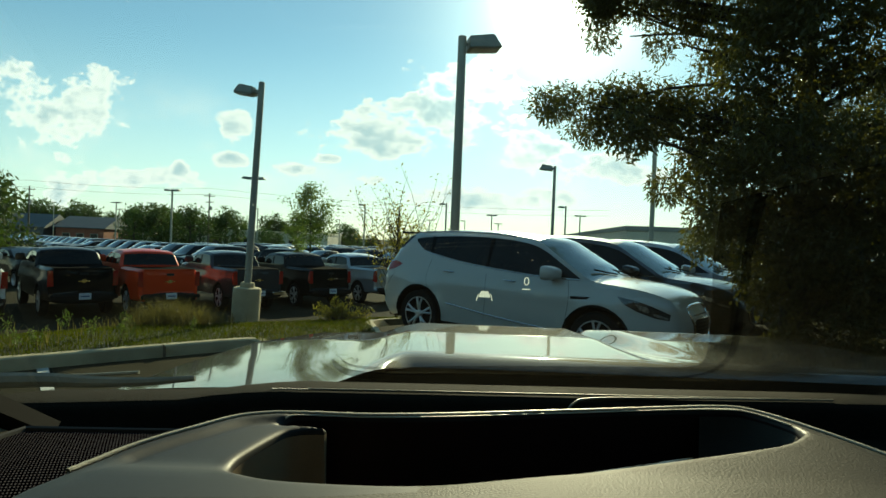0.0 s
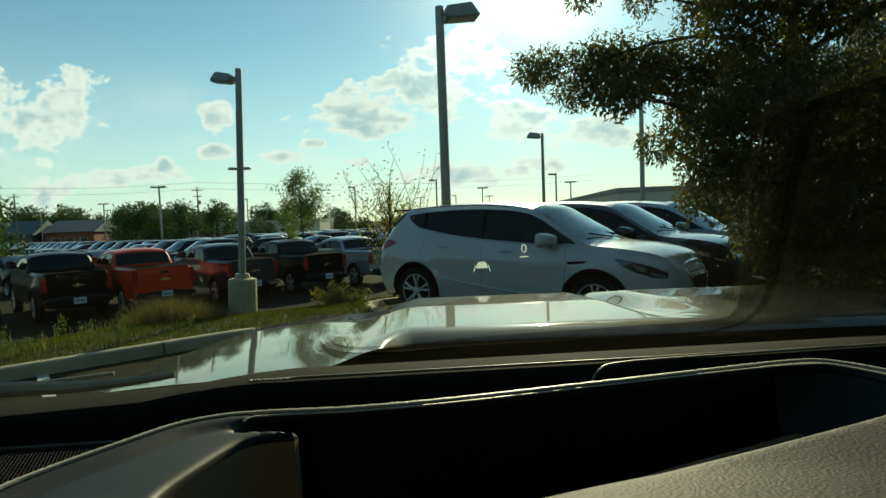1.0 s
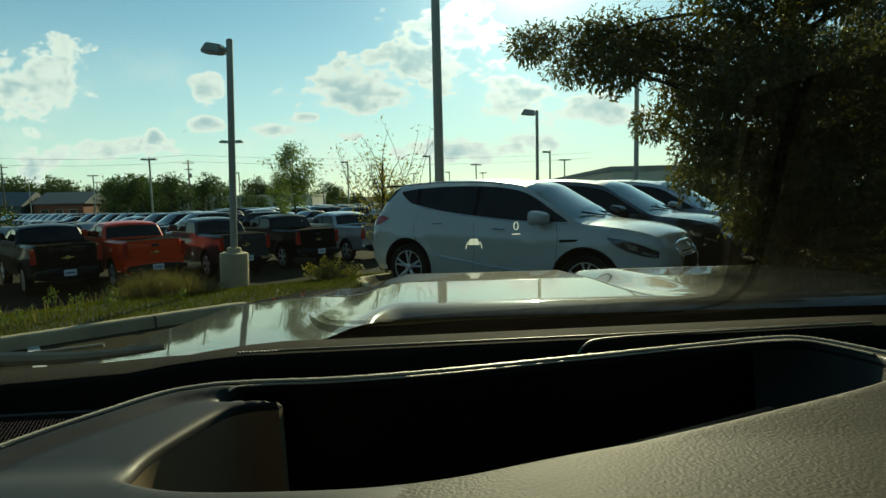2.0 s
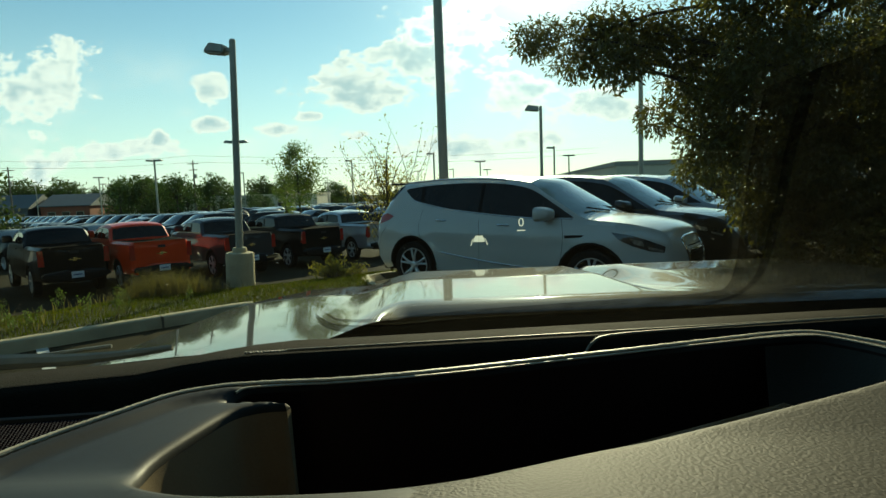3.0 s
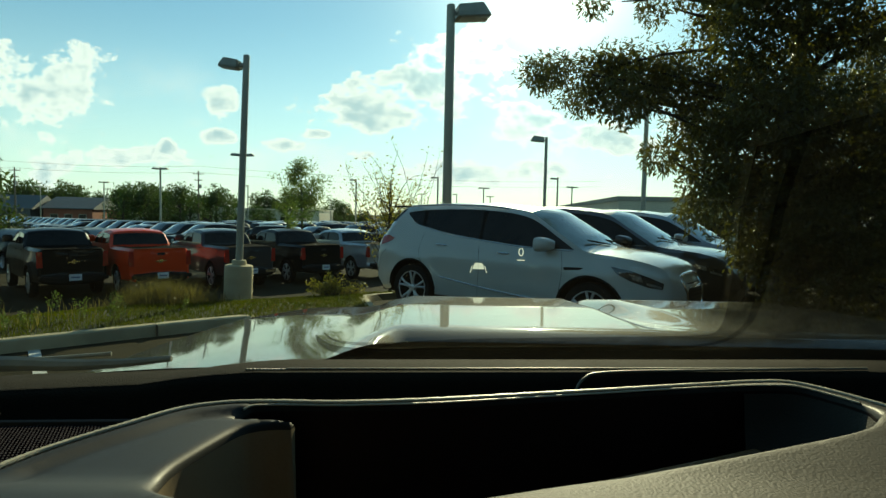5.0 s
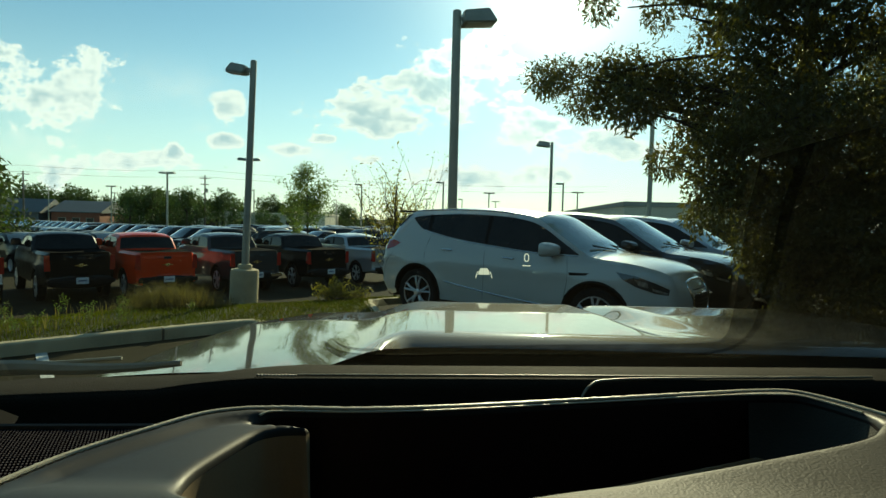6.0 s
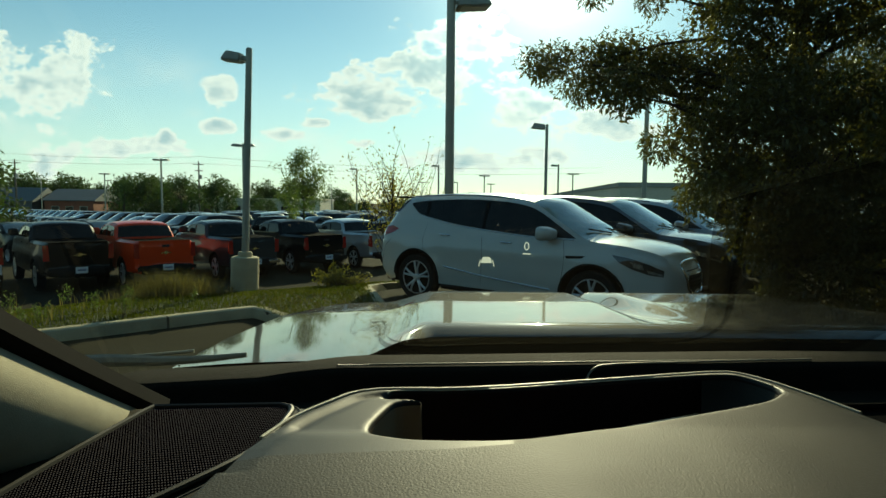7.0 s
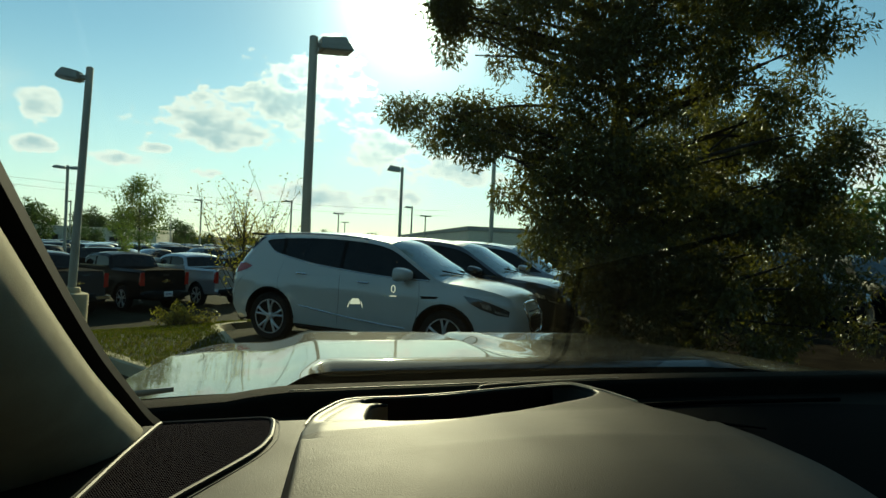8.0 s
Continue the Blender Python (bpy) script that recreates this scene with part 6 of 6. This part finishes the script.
def pickup_detail(root, spec, h):
    patch, line, end_patch = h["patch"], h["line"], h["end_patch"]
    end_patch("tail_light", [(0.74, 0.82), (0.89, 0.82), (0.89, 1.21), (0.76, 1.21)], RED_LENS, 0.012, True, label="tall red tail light", mirror=True)
    patch("tail_light_side", [(-1.0, 0.82), (-0.90, 0.86), (-0.90, 1.18), (-1.0, 1.21)], RED_LENS, 0.008)
    end_patch("tailgate_panel", [(-0.72, 0.66), (0.72, 0.66), (0.72, 1.225), (-0.72, 1.225)], h["body"], 0.012, True)
    end_patch("badge", [(-0.15, 0.955), (-0.05, 0.965), (-0.035, 0.995), (0.06, 0.995), (0.05, 0.965), (0.16, 0.965), (0.14, 0.935), (0.04, 0.935), (0.03, 0.905), (-0.06, 0.905), (-0.05, 0.935), (-0.16, 0.93)], GOLD, 0.022, True, label="small gold badge")
    end_patch("handle_recess", [(-0.11, 1.10), (0.11, 1.10), (0.11, 1.17), (-0.11, 1.17)], SEAM, 0.02, True)
    b = box(0.0, -1.185, 0.55, 1.70, 0.05, 0.11, 0.02)
    part("bumper_bar", mesh("bumper_bar", b[0], b[1], CHROME if "chrome" in root["label"] else CLADDING), root)
    b = box(0.0, -1.225, 0.57, 0.31, 0.015, 0.16, 0.004)
    plate = part("plate", mesh("plate", b[0], b[1], PLATE), root, "pale dealer plate")
    b = box(0.0, -1.235, 0.57, 0.22, 0.006, 0.035)
    part("plate_bar", mesh("plate_bar", b[0], b[1], PLATE_INK), plate)
    end_patch("grille", [(-0.6, 0.95), (0.6, 0.95), (0.55, 0.66), (-0.55, 0.66)], SEAM, 0.008)
    end_patch("headlight", [(0.62, 0.98), (0.78, 0.98), (0.78, 0.82), (0.62, 0.80)], CLEAR_LENS, 0.008, mirror=True)
    b = box(0, 0.78, 1.665, 0.34, 0.05, 0.03, 0.01)
    part("stop_light", mesh("stop_light", [(v[0], v[1] + 0.22, v[2] - 0.0) for v in b[0]], b[1], RED_LENS), root)


def wagon_detail(root, spec, h):
    h["end_patch"]("grille", [(-0.62, 1.03), (0.62, 1.03), (0.58, 0.62), (-0.58, 0.62)], SEAM, 0.008)
    h["end_patch"]("headlight", [(0.62, 1.04), (0.84, 1.04), (0.84, 0.84), (0.62, 0.80)], CLEAR_LENS, 0.008, mirror=True)
    for z in (0.93, 0.83, 0.73):
        xs = np.linspace(-0.56, 0.56, 7)
        tv, tf = tube(np.c_[xs, h["end_y"](np.full(7, z), xs) + 0.012, np.full(7, z)], 0.02, 5)
        part("grille_bar", mesh("grille_bar", tv, tf, CHROME), root)
    h["end_patch"]("tail_light", [(0.78, 0.85), (0.9, 0.85), (0.86, 1.4), (0.78, 1.4)], RED_LENS, 0.008, True, mirror=True)


WHITE = paint("white_car_paint", (0.53, 0.53, 0.485))
SLATE_PAINT = paint("dark_slate_car_paint", (0.028, 0.029, 0.031), 0.2, 0.4, 1.0, 0.2)
BLACK_PAINT = paint("black_car_paint", (0.005, 0.0055, 0.0065), 0.0, 0.4, 0.35, 0.05)
ORANGE_PAINT = paint("orange_red_car_paint", (0.62, 0.045, 0.008), 0.0, 0.4, 0.5, 0.1)
SILVER_PAINT = paint("silver_car_paint", (0.42, 0.43, 0.44), 0.6)
GREY_PAINT = paint("grey_car_paint", (0.035, 0.038, 0.042), 0.2, 0.4, 0.6, 0.1)
BLUE_PAINT = paint("blue_black_car_paint", (0.007, 0.010, 0.016), 0.0, 0.4, 0.4, 0.05)


def stand(ob, x, y, turn, z=None, pitch=0.0):
    ob.matrix_world = pose(x, y, float(lie(x, y)) if z is None else z, pitch, 0, turn)
    return ob


CROSS_AZ = 126.5
cross_d = np.array((math.sin(radians(CROSS_AZ)), math.cos(radians(CROSS_AZ))))
cross_n = np.array((-cross_d[1], cross_d[0]))                     # to the cars parked beyond
first = np.array((0.20, 10.40))
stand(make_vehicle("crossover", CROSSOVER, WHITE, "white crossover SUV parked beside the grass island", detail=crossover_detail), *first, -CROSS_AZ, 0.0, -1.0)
second = first + 2.6 * cross_n + 0.25 * cross_d
stand(make_vehicle("crossover", CROSSOVER, SLATE_PAINT, "dark slate crossover SUV parked beyond the white one", detail=crossover_detail), *second, -CROSS_AZ, 0.0, -1.0)
third = second + 2.7 * cross_n + 0.3 * cross_d
stand(make_vehicle("crossover", CROSSOVER, SILVER_PAINT, "silver crossover SUV parked beyond the dark one", False, detail=crossover_detail), *third, -CROSS_AZ, 0.0, -1.0)

# the row of pickups, tails towards the grass
ROW = [(-10.25, 16.6, BLACK_PAINT, "black pickup truck with a gold tailgate badge"), (-8.2, 17.5, ORANGE_PAINT, "bright orange-red pickup truck with a gold tailgate badge"),
       (-6.10, 19.4, GREY_PAINT, "dark grey pickup truck with a chrome bumper"), (-4.05, 21.3, BLACK_PAINT, "black pickup truck beside a grey one"),
       (-1.95, 23.2, SILVER_PAINT, "silver pickup truck at the far end of the row"), (-11.9, 14.4, WHITE, "white pickup truck at the near end of the row")]
ROW_AZ = -44.0
row_d = np.array((math.sin(radians(ROW_AZ)), math.cos(radians(ROW_AZ))))
for x, y, colour, text in ROW:
    at = np.array((x, y)) + 1.1 * row_d
    truck = stand(make_vehicle("pickup_truck", PICKUP, colour, text, True, "row of pickup trucks", pickup_detail), *at, -ROW_AZ)
    truck.scale = (1.0, 1.0, 1.13)

# kinds for the rows behind, copied
kinds = []
for colour, word in ((BLACK_PAINT, "black"), (SILVER_PAINT, "silver"), (WHITE, "white"), (GREY_PAINT, "grey"), (BLUE_PAINT, "dark blue")):
    kinds.append(make_vehicle("suv", WAGON, colour, f"{word} large SUV in the packed car park", False, "cars of the car park", wagon_detail))
    kinds.append(make_vehicle("pickup_truck", PICKUP, colour, f"{word} pickup truck in the packed car park", False, "cars of the car park", pickup_detail))
rng = np.random.default_rng(90)
places = []
# the long row of noses that runs away behind the pickups
for k in range(26):
    places.append((-14.2 - 2.45 * k, 39.0 + 2.6 * k, 218 + rng.uniform(-2, 2), int(rng.choice([0, 2, 4, 6, 8, 0, 1]))))
# dark ones standing broadside
places += [(-12.4, 37.5, 110, 1), (-10.0, 35.5, 108, 0), (-20.5, 27.5, 126, 1), (-22.5, 25.0, 126, 1), (-18.2, 30.2, 126, 1)]
# packed rows further off
for row, y in enumerate((52, 60, 74, 82, 98, 112, 128)):
    for x in np.arange(-12 - y * 0.18, y * 0.16, 3.1):
        places.append((x + rng.uniform(-0.3, 0.3), y + 0.25 * x + rng.uniform(-0.4, 0.4), 216 + 180 * (row % 2) + rng.uniform(-3, 3), int(rng.integers(0, 10))))
# beyond the tree
places.append((10.6, 13.2, 25, 0))
for k in range(7):
    places.append((13.5 + 2.9 * k, 14.0 - 0.2 * k, 200, int(rng.choice([0, 8]))))
for k in range(8):
    places.append((13 + 3.0 * k, 22.0, 20, int(rng.integers(0, 10))))
used = set()
for x, y, az, k in places:
    m = pose(x, y, float(lie(x, y)), 0, 0, -az)
    if k in used:
        copy_thing(kinds[k], m)
    else:
        kinds[k].matrix_world = m
        used.add(k)

# ---- grass, last ----
make_grass()
